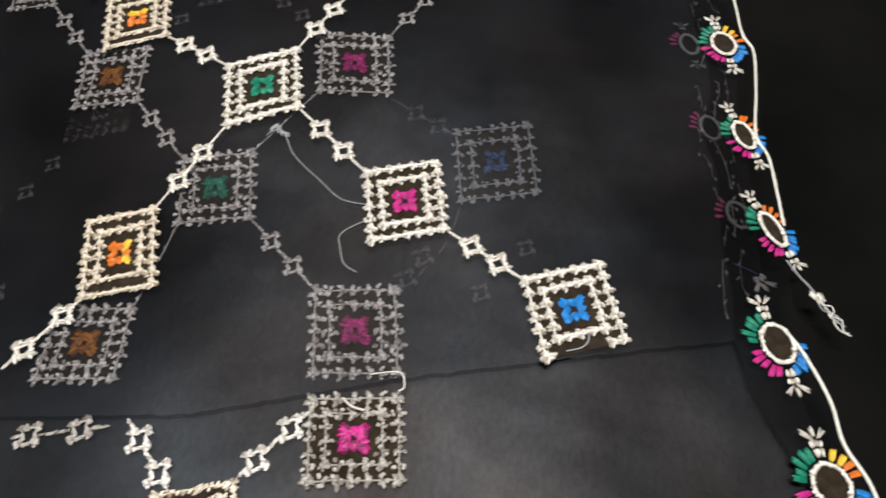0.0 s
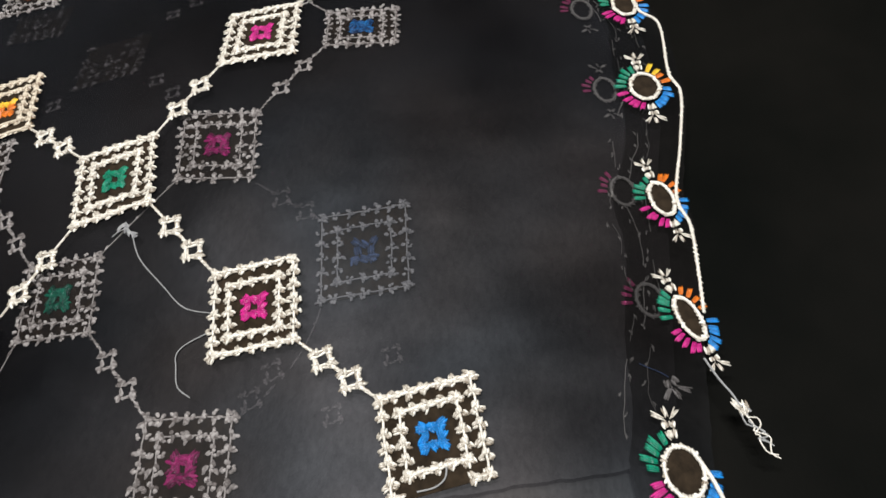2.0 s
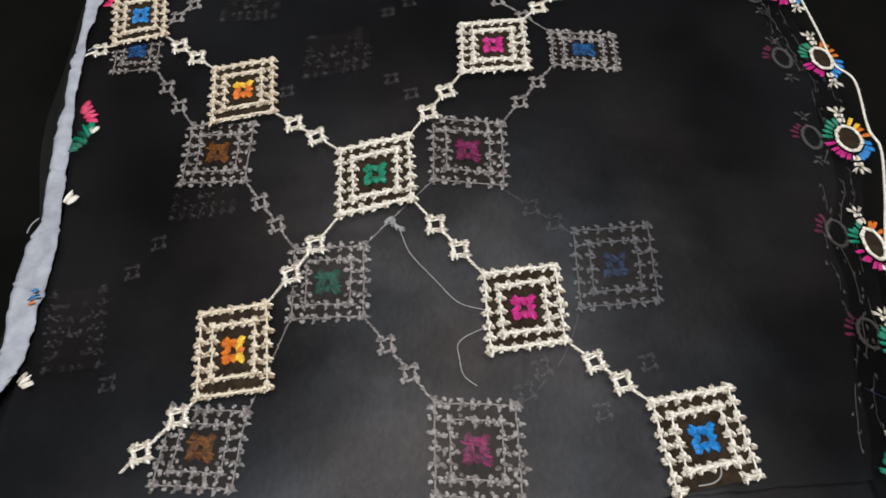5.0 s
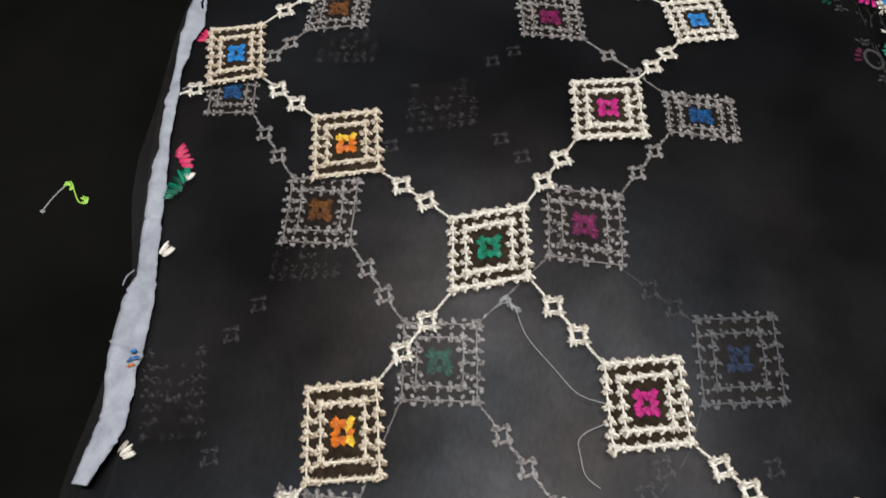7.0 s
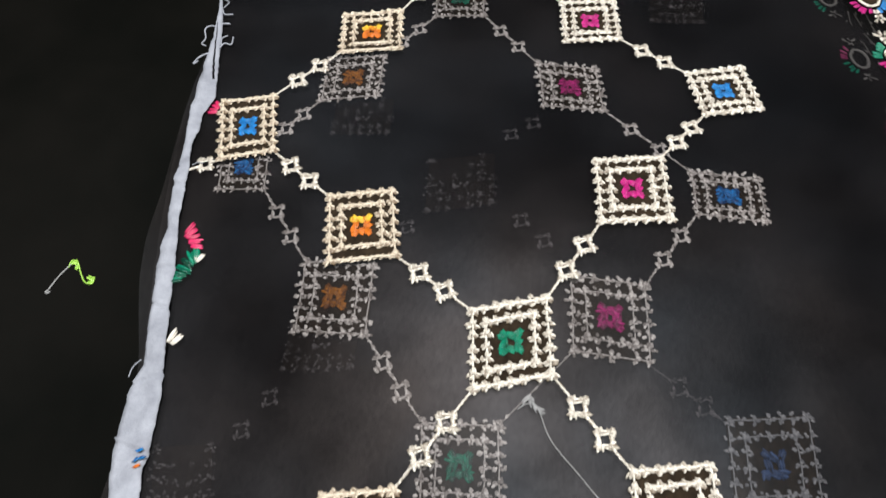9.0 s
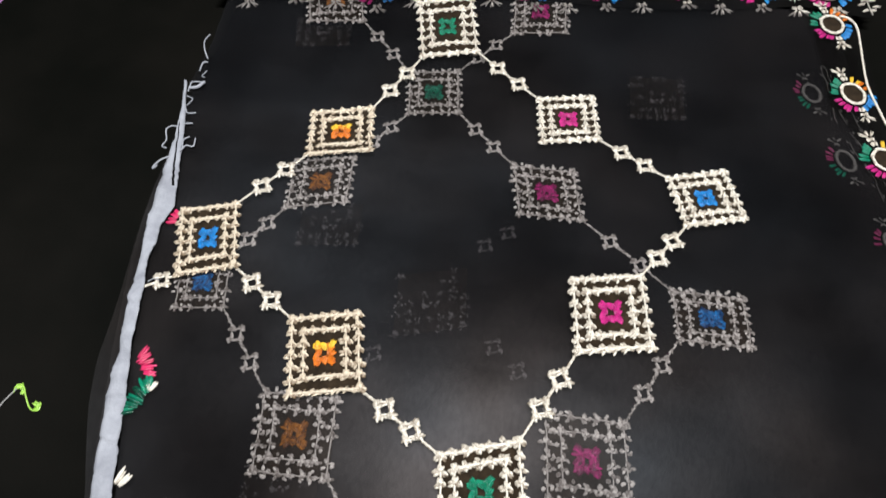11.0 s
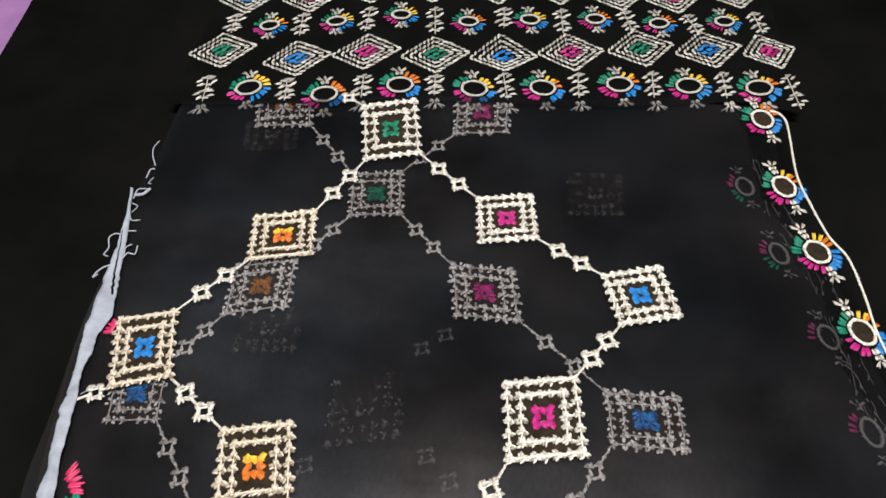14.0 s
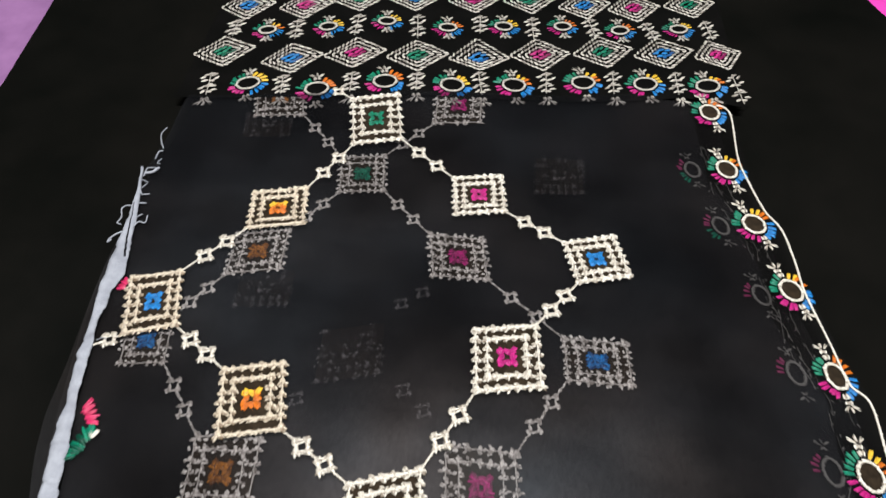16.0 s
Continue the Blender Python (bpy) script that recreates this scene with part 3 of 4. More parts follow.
M["amber_mid"] = Medallion("upper", -0.1881, 0.3381, 0.0385, 10.1, 0.0453, 102.0, "amber", GOLD, False)
M["rose_mid"] = Medallion("upper", -0.0385, 0.3785, 0.0409, 11.9, 0.0460, 94.7, "pink")
M["azure_side"] = Medallion("upper", -0.2725, 0.4015, 0.0332, 16.3, 0.0432, 103.0, "blue", GOLD, False)
M["crown"] = Medallion("upper", -0.1538, 0.5936, 0.0399, 16.9, 0.0548, 100.8, "green")
M["amber_far"] = Medallion("upper", -0.2108, 0.4911, 0.0401, 13.8, 0.0349, 96.9, "amber", GOLD, False)
M["rose_far"] = Medallion("upper", -0.0643, 0.5228, 0.0380, 11.6, 0.0380, 96.7, "pink")
M["azure_far"] = Medallion("upper", 0.0215, 0.4690, 0.0384, 16.6, 0.0385, 103.7, "blue")
M["low_rose"] = Medallion("lower", -0.0492, 0.2983, 0.0409, -0.2, 0.0432, 94.8, "pink")
M["low_green"] = Medallion("lower", -0.1173, 0.2157, 0.0393, 4.7, 0.0410, 96.5, "green")
M["low_rose_near"] = Medallion("lower", -0.0353, 0.1354, 0.0407, 1.6, 0.0451, 95.5, "pink")
M["low_amber_near"] = Medallion("lower", -0.1648, 0.1280, 0.0393, 0.5, 0.0379, 91.7, "amber")
M["low_amber"] = Medallion("lower", -0.1955, 0.2955, 0.0408, -0.2, 0.0419, 94.2, "amber")
M["low_azure"] = Medallion("lower", 0.0182, 0.3854, 0.0415, 2.8, 0.0316, 93.4, "blue")
M["low_rose_far"] = Medallion("lower", -0.0752, 0.4632, 0.0393, -1.1, 0.0402, 99.4, "pink")
M["low_amber_far"] = Medallion("lower", -0.2166, 0.4532, 0.0378, 14.5, 0.0367, 93.0, "amber")
M["low_azure_side"] = Medallion("lower", -0.2695, 0.3762, 0.0296, 5.3, 0.0344, 98.0, "blue")
M["low_crown"] = Medallion("lower", -0.1560, 0.5360, 0.0348, 10.8, 0.0372, 96.9, "green")
M["low_left_far"] = Medallion("lower", -0.2412, 0.6172, 0.0410, 4.6, 0.0490, 103.7, "amber")
M["low_right_far"] = Medallion("lower", -0.0882, 0.6262, 0.0399, 11.7, 0.0455, 92.6, "pink")
# dimmed by a darker thread colour, not by a further layer
M["deep_azure"] = Medallion("lower", 0.0322, 0.2361, 0.0428, 10.7, 0.0457, 94.9, "blue", GREY_DIM_THREAD)
M["deep_side"] = Medallion("deep", -0.2532, 0.1877, 0.0306, 9.1, 0.0487, 105.9, "blue")
M["deep_centre"] = Medallion("deep", -0.1365, 0.3785, 0.0400, 14.0, 0.0400, 94.0, "green")
M["deep_amber_far"] = Medallion("deep", -0.2050, 0.4250, 0.0370, 8.0, 0.0300, 94.0, "amber")
M["deep_left_far"] = Medallion("deep", -0.2440, 0.5870, 0.0390, 6.0, 0.0300, 98.0, "amber")
M["deep_amber"] = Medallion("deep", -0.1982, 0.2714, 0.0389, 6.5, 0.0294, 89.8, "amber")
M["deep_far"] = Medallion("deep", -0.0017, 0.5605, 0.0383, 7.1, 0.0395, 90.3, "blue")
M["hem_rose"] = Medallion("lower", -0.0310, 0.0842, 0.0411, 2.2, 0.0375, 94.6, "pink", HEM_THREAD)
M["hem_gold"] = Medallion("lower", -0.0920, 0.0478, 0.0337, 10.5, 0.0304, 107.1, "amber", GOLD, True)

for a, ca_, b, cb_ in (
    ("hub", "br", "rose_near", "tl"), ("rose_near", "br", "azure_near", "tl"), ("hub", "tr", "rose_mid", "bl"),
    ("hub", "tl", "amber_mid", "br"), ("hub", "bl", "amber_near", "tr"), ("amber_mid", "tl", "azure_side", "br"),
    ("azure_side", "tr", "amber_far", "bl"), ("amber_far", "tr", "crown", "bl"), ("crown", "br", "rose_far", "tl"),
    ("rose_far", "br", "azure_far", "tl"), ("rose_mid", "tr", "azure_far", "bl"),
):
    chain("upper", M[a].corner(ca_), M[b].corner(cb_))
chain("upper", M["amber_near"].corner("bl"), (-0.1978, 0.1139), (0.25, 0.75))
chain("upper", M["azure_side"].corner("bl"), (-0.3016, 0.3671), (0.45,), 0.010)
chain("upper", M["crown"].corner("tl"), (-0.1951, 0.6257), (0.75,), 0.010)

for a, ca_, b, cb_ in (
    ("low_green", "br", "low_rose_near", "tl"), ("low_green", "tl", "low_amber", "br"), ("low_amber", "tl", "low_azure_side", "br"),
    ("low_rose", "tr", "low_azure", "bl"), ("low_azure", "tl", "low_rose_far", "br"), ("low_rose_far", "tl", "low_crown", "br"),
    ("low_amber_far", "tr", "low_crown", "bl"), ("low_amber_far", "bl", "low_azure_side", "tr"), ("low_crown", "tl", "low_left_far", "br"),
    ("low_crown", "tr", "low_right_far", "bl"), ("low_rose", "bl", "low_green", "tr"), ("low_green", "bl", "low_amber_near", "tr"),
):
    chain("lower", M[a].corner(ca_), M[b].corner(cb_), () if (a, b) in (("low_rose", "low_green"), ("low_green", "low_amber_near")) else (0.34, 0.68), 0.0105)
chain("deep", M["low_rose"].corner("br"), M["deep_azure"].corner("tl"), (0.4, 0.75))
chain("deep", M["deep_azure"].corner("bl"), M["low_rose_near"].corner("tr"), (0.6, 0.85), bend=0.1)
for x, y in ((-0.1096, 0.4203), (-0.0966, 0.4315), (-0.0990, 0.3530), (-0.0855, 0.3405), (-0.1630, 0.3430), (-0.2200, 0.2400), (-0.2310, 0.2220), (-0.2240, 0.1580), (0.0243, 0.1590), (0.0479, 0.1861)):
    link_flower("deep", x, y, 0.26, 0.0105)
# below the hem, where the lower panel lies open
chain("lower", (-0.0489, 0.0990), (-0.0781, 0.0678), (0.35, 0.8), 0.012)
chain("lower", (-0.1322, 0.0905), (-0.1086, 0.0622), (0.3, 0.8), 0.012)
chain("lower", (-0.1822, 0.0823), (-0.1405, 0.0876), (0.15, 0.7), 0.012, mat=HEM_THREAD)

# ring flowers down the side border of the top panel
for x, y, w, h, turn, petal, warm, missing in (
    (0.1244, 0.6386, 0.0150, 0.0185, 12, 0.0078, "amber", ()),
    (0.1287, 0.5719, 0.0150, 0.0185, 16, 0.0078, "mixed", ()),
    (0.1403, 0.5170, 0.0160, 0.0175, 22, 0.0080, "mixed", ()),
    (0.1550, 0.4587, 0.0150, 0.0175, 20, 0.0078, "mixed", ()),
    (0.1690, 0.3945, 0.0130, 0.0180, 12, 0.0072, "amber", ()),
    (0.1731, 0.3315, 0.0150, 0.0180, 8, 0.0078, "mixed", ()),
    (0.1728, 0.2614, 0.0108, 0.0190, 16, 0.0066, "amber", ()),
    (0.1765, 0.2000, 0.0092, 0.0215, 22, 0.0066, "amber", ()),
    (0.1645, 0.1353, 0.0150, 0.0200, 10, 0.0082, "mixed", ("amber", "yellow")),
    (0.1721, 0.0706, 0.0165, 0.0180, 6, 0.0085, "mixed", ()),
):
    ring_flower("upper", x, y, w, h, turn, petal, warm, missing=missing)
for x, y, turn in ((0.1034, 0.5736, 10), (0.1170, 0.5161, 14), (0.1352, 0.4548, 14), (0.1454, 0.3954, 10), (0.1531, 0.3330, 8), (0.1559, 0.2685, 10), (0.1616, 0.2106, 12)):
    ring_flower("lower", x, y, 0.0115, 0.0165, turn, 0.0062, "amber", sprigs=y > 0.3)

# thin carried threads on the back of the lower border
for k in range(3):
    rng = random.Random(40 + k)
    st = Stitches(LEVEL["lower"] + 0.0003)
    y = 0.60
    while y > 0.18:
        run = [(RIGHT_EDGE(v) - 0.031 + 0.006 * k + 0.007 * noise.noise((v * 26, k * 3.1, 0.5)) + 0.002 * noise.noise((v * 110, k, 2)), v) for v in (y - 0.004 * j for j in range(rng.randint(4, 9)))]
        st.tube(run, 0.00022)
        for x, v in run[::2]:
            st.leaf(x + rng.uniform(-0.0025, 0.0025), v, 1.6 + rng.uniform(-0.6, 0.6), 0.0035, 0.0011)
        y = run[-1][1] - rng.uniform(0.004, 0.02)
    part("carried_thread", st.mesh("carried_thread", GHOST_THREAD), lower, "fine grey thread carried along the back")

# white piping cord along that border
cord = Stitches(LEVEL["upper"] + 0.0004)
CORD = smooth_line([(0.1314, 0.6472), (0.1375, 0.6439), (0.1410, 0.6312), (0.1392, 0.5851), (0.1433, 0.5597), (0.1506, 0.5308), (0.1595, 0.5135), (0.1631, 0.4839), (0.1642, 0.4565), (0.1718, 0.4152), (0.1760, 0.3903), (0.1862, 0.3775), (0.1865, 0.3413), (0.1907, 0.3261), (0.1858, 0.2936), (0.1797, 0.2625), (0.1837, 0.2465), (0.1837, 0.2248), (0.1828, 0.2021)], 10)
cord.tube(CORD, 0.00072, sides=8)
for (ax, ay), (bx, by) in zip(CORD, CORD[1:]):
    cord.leaf(ax, ay, math.atan2(by - ay, bx - ax) + 0.6, 0.0028, 0.0011, 0.0008, strands=2)
part("piping_cord", cord.mesh("piping_cord", CREAM), upper, "white twisted piping cord")
cord = Stitches(LEVEL["upper"] + 0.0004)
cord.tube(smooth_line([(0.1681, 0.1439), (0.1754, 0.1302), (0.1817, 0.1077), (0.1822, 0.0881), (0.1889, 0.0697), (0.1910, 0.0398)], 10), 0.0009, sides=8)
part("piping_cord", cord.mesh("piping_cord", CREAM), upper, "white twisted piping cord")


# ---------------------------------------------------------------- border panel at the far end
def diamond(x, y, half_u, half_w, hue, skew=0.0, drop=1.0):
    """A flat diamond of three rope-stitched outlines round a coloured eye."""
    rng = random.Random(int(x * 1e4) * 11 + int(y * 1e4))
    ua, wa = radians(14.0), radians(98.0 + skew)
    u = (math.cos(ua) * half_u, math.sin(ua) * half_u)
    w = (math.cos(wa) * half_w, math.sin(wa) * half_w)
    lev, z0 = LEVEL["band"], surface(x, y) + LEVEL["band"]
    at = lambda a, b: (x + a * u[0] + (b if b > 0 else b * drop) * w[0], y + a * u[1] + (b if b > 0 else b * drop) * w[1])
    ob = None
    for name, k, count in (("outer_outline", 0.99, 8), ("middle_outline", 0.74, 6), ("inner_outline", 0.50, 4)):
        st = Stitches(lev + 0.0002)
        for (a0, b0), (a1, b1) in (((-k, 0), (0, k)), ((0, k), (k, 0)), ((k, 0), (0, -k)), ((0, -k), (-k, 0))):
            p, q = at(a0, b0), at(a1, b1)
            d, run = math.atan2(q[1] - p[1], q[0] - p[0]), math.dist(p, q)
            for i in range(count):
                s = (i + 0.5) / count
                lean = 0.42 if b0 + b1 > 0 else -0.42
                st.leaf(p[0] + (q[0] - p[0]) * s, p[1] + (q[1] - p[1]) * s, d + lean + rng.uniform(-0.16, 0.16), run / count * rng.uniform(1.1, 1.35), 0.0017, rng.uniform(0, 0.0005), strands=2)
        me = st.mesh(name if ob else "diamond", BAND_THREAD, (x, y, z0))
        if ob is None:
            ob = part("diamond", me, band, "cream rope-stitched diamond with a %s eye" % {"amber": "orange"}.get(hue, hue), (x, y, z0))
        else:
            part(name, me, ob)
    st = Stitches(lev + 0.0002)
    for a, b in ((0.03, 0.0), (-0.25, 0.03), (0.25, -0.03), (0.0, 0.24), (0.0, -0.24), (-0.15, 0.17), (0.15, 0.15), (-0.15, -0.15), (0.15, -0.17)):
        px, py = at(a + rng.uniform(-0.02, 0.02), b)
        st.leaf(px, py, ua + 0.45 + rng.uniform(-0.4, 0.4), 0.0068, 0.0026, rng.uniform(0, 0.0005), strands=2)
    part("eye", st.mesh("eye", HUES[hue], (x, y, z0)), ob, "coloured satin stitches")


def stitch_column(x0, y0, x1, y1, rows=3):
    """A stack of paired leaves hanging below a diamond."""
    rng = random.Random(int(x0 * 1e4) + int(y0 * 1e4) * 7)
    st = Stitches(LEVEL["band"] + 0.0002)
    st.tube([(x0 + (x1 - x0) * k / 4, y0 + (y1 - y0) * k / 4) for k in range(5)], 0.0004)
    tall = math.dist((x0, y0), (x1, y1)) / 2
    for i in range(2):
        s = (i + 0.5) / 2
        x, y = x0 + (x1 - x0) * s, y0 + (y1 - y0) * s
        for ox, row, rise in ((-0.0056, 0.1, 0.5), (0.0056, -0.1, 0.5), (-0.0026, 0.27, 0.1), (0.0030, 0.24, 0.6), (-0.0030, -0.24, 0.6), (0.0026, -0.27, 0.1), (0.0, 0.40, 0.4)):
            st.lump(x + ox + rng.uniform(-0.0005, 0.0005), y + ox * 0.25 + row * tall, radians(14) + rise * 0.7 + rng.uniform(-0.25, 0.25), 0.0058, 0.0021, rng.uniform(0, 0.0005))
    if rows == 3:
        sprig(st, x1 + 0.001, y1 - 0.0075, radians(-78), 0.010)
    part("stitch_column", st.mesh("stitch_column", BAND_THREAD), band)


EYES = ("green", "blue", "pink", "green", "blue", "pink", "green", "blue", "pink")
ROW_A = ((-0.3093, 0.6828), (-0.2430, 0.6728), (-0.1871, 0.6839), (-0.1308, 0.6868), (-0.0751, 0.6930), (-0.0198, 0.7102), (0.0387, 0.7225), (0.0944, 0.7240), (0.1434, 0.7240))
for i, ((x, y), hue) in enumerate(zip(ROW_A, EYES)):
    diamond(x, y, 0.0287 if i < 8 else 0.022, 0.0225 if i != 4 else 0.0290, hue, (6, 4, -4, 0, 0, 2, 4, 4, 10)[i], 0.55 if i == 4 else 1.0)
for i, ((x, y), hue) in enumerate(zip(((-0.3061, 0.7571), (-0.2491, 0.7603), (-0.1979, 0.7757), (-0.1437, 0.7827), (-0.0860, 0.7886), (-0.0314, 0.7970), (0.0232, 0.7954), (0.0720, 0.7958), (0.1271, 0.8074)), ("blue", "pink", "green", "blue", "pink", "green", "blue", "pink", "green"))):
    diamond(x, y - 0.002, 0.0268, 0.0228, hue)
for i, (x, y) in enumerate(((-0.2737, 0.6360), (-0.2109, 0.6297), (-0.1541, 0.6460), (-0.0960, 0.6508), (-0.0421, 0.6632), (0.0197, 0.6772), (0.0746, 0.6789), (0.1284, 0.6785))):
    ring_flower("band", x, y, 0.0200, 0.0165, 10, 0.0080, ("yellow", "amber", "amber", "yellow", "mixed", "mixed", "yellow", "mixed")[i])
for i, (x, y) in enumerate(((-0.2772, 0.7162), (-0.2197, 0.7228), (-0.1656, 0.7359), (-0.1074, 0.7344), (-0.0549, 0.7458), (0.0017, 0.7563), (0.0564, 0.7555), (0.1124, 0.7620))):
    ring_flower("band", x, y, 0.0160, 0.0122, 8, 0.0075, ("mixed", "yellow", "yellow", "amber", "yellow", "amber", "amber", "yellow")[i])
for top_, low_ in zip(((-0.3117, 0.6515), (-0.2449, 0.6476), (-0.1843, 0.6552), (-0.1280, 0.6620), (-0.0745, 0.6743), (-0.0137, 0.6862), (0.0465, 0.6946), (0.1019, 0.6969), (0.1513, 0.6954)),
                      ((-0.3067, 0.6196), (-0.2407, 0.6218), (-0.1819, 0.6285), (-0.1263, 0.6388), (-0.0693, 0.6442), (-0.0131, 0.6571), (0.0463, 0.6641), (0.1025, 0.6664), (0.1559, 0.6557))):
    stitch_column(*top_, *low_, 3 if low_[0] < 0.15 else 2)
for top_, low_ in zip(((-0.3094, 0.7312), (-0.2515, 0.7342), (-0.1937, 0.7452), (-0.1381, 0.7514), (-0.0781, 0.7595), (-0.0285, 0.7663), (0.0263, 0.7710), (0.0798, 0.7697), (0.1376, 0.7770)),
                      ((-0.3089, 0.7063), (-0.2476, 0.7023), (-0.1927, 0.7105), (-0.1337, 0.7132), (-0.0767, 0.7313), (-0.0258, 0.7330), (0.0335, 0.7429), (0.0894, 0.7442), (0.1425, 0.7471))):
    stitch_column(*top_, *low_, 2)

# ---------------------------------------------------------------- torn grey interfacing along the left edge
strip = thing("interfacing_strip", "torn pale grey interfacing strip with frayed end along the panel's edge", "fabric strip")
STRIP_R = edge([(-0.2756, 0.1352), (-0.2677, 0.1655), (-0.2724, 0.1973), (-0.2761, 0.2331), (-0.2839, 0.2633), (-0.2916, 0.3063), (-0.2966, 0.3310), (-0.2990, 0.3530), (-0.3001, 0.3666), (-0.3028, 0.3832), (-0.3014, 0.4060), (-0.2976, 0.4190), (-0.3008, 0.4358), (-0.3060, 0.4600), (-0.3099, 0.4800), (-0.3150, 0.4960), (-0.3203, 0.5160)])
STRIP_L = edge([(-0.2830, 0.1373), (-0.2825, 0.1719), (-0.2907, 0.1988), (-0.2948, 0.2311), (-0.2918, 0.2485), (-0.3018, 0.3019), (-0.3036, 0.3303), (-0.3058, 0.3481), (-0.3074, 0.3628), (-0.3074, 0.3827), (-0.3106, 0.4080), (-0.3112, 0.4250), (-0.3124, 0.4427), (-0.3122, 0.4580), (-0.3139, 0.4776), (-0.3174, 0.4960), (-0.3223, 0.5160)])
CREASES = ((0.372, 0.6), (0.3565, -0.5), (0.305, 0.1), (0.282, -0.3), (0.242, 0.4), (0.206, -0.2), (0.172, 0.5))


def strip_mesh():
    """A torn strip with cross creases, ragged edges and a slit near its far end."""
    v, f, nx, ny = [], [], 7, 300
    for layer in (0, 1):
        for j in range(ny + 1):
            y = 0.1365 + (0.5155 - 0.1365) * j / ny
            l, r = STRIP_L(y), STRIP_R(y)
            rag = min(1.0, (r - l) / 0.008)
            l += rag * (0.0006 * noise.noise((y * 420, 0, 1)) + 0.0010 * noise.noise((y * 90, 0, 1)))
            r += rag * (0.0006 * noise.noise((y * 420, 0, 9)) + 0.0010 * noise.noise((y * 90, 0, 9)))
            c = float(np.interp(y, (0.40, 0.4315, 0.4475, 0.463, 0.478), (0.5, 0.80, 0.67, 0.50, 0.32)))
            for i in range(nx + 1):
                s = (c - 0.07) * i / 3 if i < 4 else c + 0.07 + (0.93 - c) * (i - 4) / 3
                x = l + (r - l) * s
                wave = 0.0016 * noise.noise((x * 120, y * 90, 4)) + 0.0006 * noise.noise((x * 300, y * 260, 2)) + 0.0008 * math.sin(math.pi * s)
                for at, lean in CREASES:
                    d = y - at - lean * (x - (l + r) / 2)
                    if -0.006 < d < 0.006:
                        wave += 0.0011 * (1 - abs(d) / 0.006) * (1 if d > 0 else -0.7)
                v.append((x, y, surface(x, y) + 0.0022 + wave - layer * 0.0005))
    row, size = nx + 1, (nx + 1) * (ny + 1)
    for j in range(ny):
        y = 0.1365 + (0.5155 - 0.1365) * j / ny
        slit = 0.4315 < y < 0.478
        for i in range(nx):
            if slit and i == 3:
                continue
            a = j * row + i
            f.append((a, a + 1, a + row + 1, a + row))
            f.append((a + size, a + size + row, a + size + row + 1, a + size + 1))
        for i in (0, nx):
            a = j * row + i
            f.append((a, a + row, a + row + size, a + size) if i == 0 else (a, a + size, a + row + size, a + row))
    me = bpy.data.meshes.new("strip")
    me.from_pydata(v, [], f)
    me.polygons.foreach_set("use_smooth", [True] * len(me.polygons))
    me.materials.append(STRIP)
    return me


part("strip", strip_mesh(), strip)
for pts, r in (
    ([(-0.3200, 0.5642), (-0.3215, 0.5567), (-0.3187, 0.5480), (-0.3133, 0.5387)], 0.0005),
    ([(-0.3124, 0.5356), (-0.3153, 0.5342), (-0.3150, 0.5258)], 0.0006),
    ([(-0.3104, 0.5274), (-0.3121, 0.5221), (-0.3096, 0.5214)], 0.0004),
    ([(-0.3166, 0.5066), (-0.3171, 0.5144), (-0.3148, 0.5161), (-0.3084, 0.5165)], 0.0005),
    ([(-0.3166, 0.5095), (-0.3115, 0.5111), (-0.3084, 0.5165)], 0.0011),
    ([(-0.3161, 0.5028), (-0.3116, 0.5005), (-0.3136, 0.4946)], 0.0004),
    ([(-0.3150, 0.4954), (-0.3112, 0.4886), (-0.3057, 0.4896)], 0.0005),
    ([(-0.3112, 0.4794), (-0.3050, 0.4805)], 0.0006),
    ([(-0.3054, 0.4602), (-0.3068, 0.4666), (-0.3037, 0.4698)], 0.0005),
    ([(-0.3060, 0.4578), (-0.3040, 0.4628), (-0.2993, 0.4627), (-0.2999, 0.4692)], 0.0005),
    ([(-0.3134, 0.4767), (-0.3180, 0.4761), (-0.3199, 0.4724), (-0.3173, 0.4652), (-0.3184, 0.4601), (-0.3152, 0.4589)], 0.0005),
    ([(-0.3110, 0.4530), (-0.3151, 0.4502), (-0.3180, 0.4459), (-0.3186, 0.4425), (-0.3165, 0.4453)], 0.0006),
    ([(-0.2990, 0.3700), (-0.2955, 0.3722), (-0.2925, 0.3715)], 0.0003),
    ([(-0.2938, 0.2510), (-0.2970, 0.2466), (-0.2975, 0.2410)], 0.0004),
    ([(-0.2800, 0.2093), (-0.2868, 0.2086), (-0.2930, 0.2090)], 0.0004),
    ([(-0.2808, 0.1432), (-0.2736, 0.1529), (-0.2686, 0.1587)], 0.0005),
):
    st = Stitches(0.0018)
    st.tube(smooth_line(pts, 5), r)
    part("frayed_thread", st.mesh("frayed_thread", STRIP), strip)

# bits of edge embroidery that peep out beside the strip
def petal_cluster(x, y, turn, hue, count, size):
    st = Stitches(LEVEL["upper"] + 0.0003)
    for i in range(count):
        a = turn + (i - (count - 1) / 2) * 0.28
        off = (i - (count - 1) / 2) * size * 0.33
        st.leaf(x - math.sin(turn) * off, y + math.cos(turn) * off, a, size, size * 0.30, 0.0002 * (i % 2), strands=2)
    part("petal_fan", st.mesh("petal_fan", HUES[hue] if hue in HUES else CREAM), upper, "%s satin petals" % hue)


petal_cluster(-0.2863, 0.3245, 0.6, "red", 5, 0.0095)
petal_cluster(-0.2855, 0.3067, 2.7, "green", 6, 0.0115)
petal_cluster(-0.2963, 0.4123, 2.9, "red", 4, 0.0070)
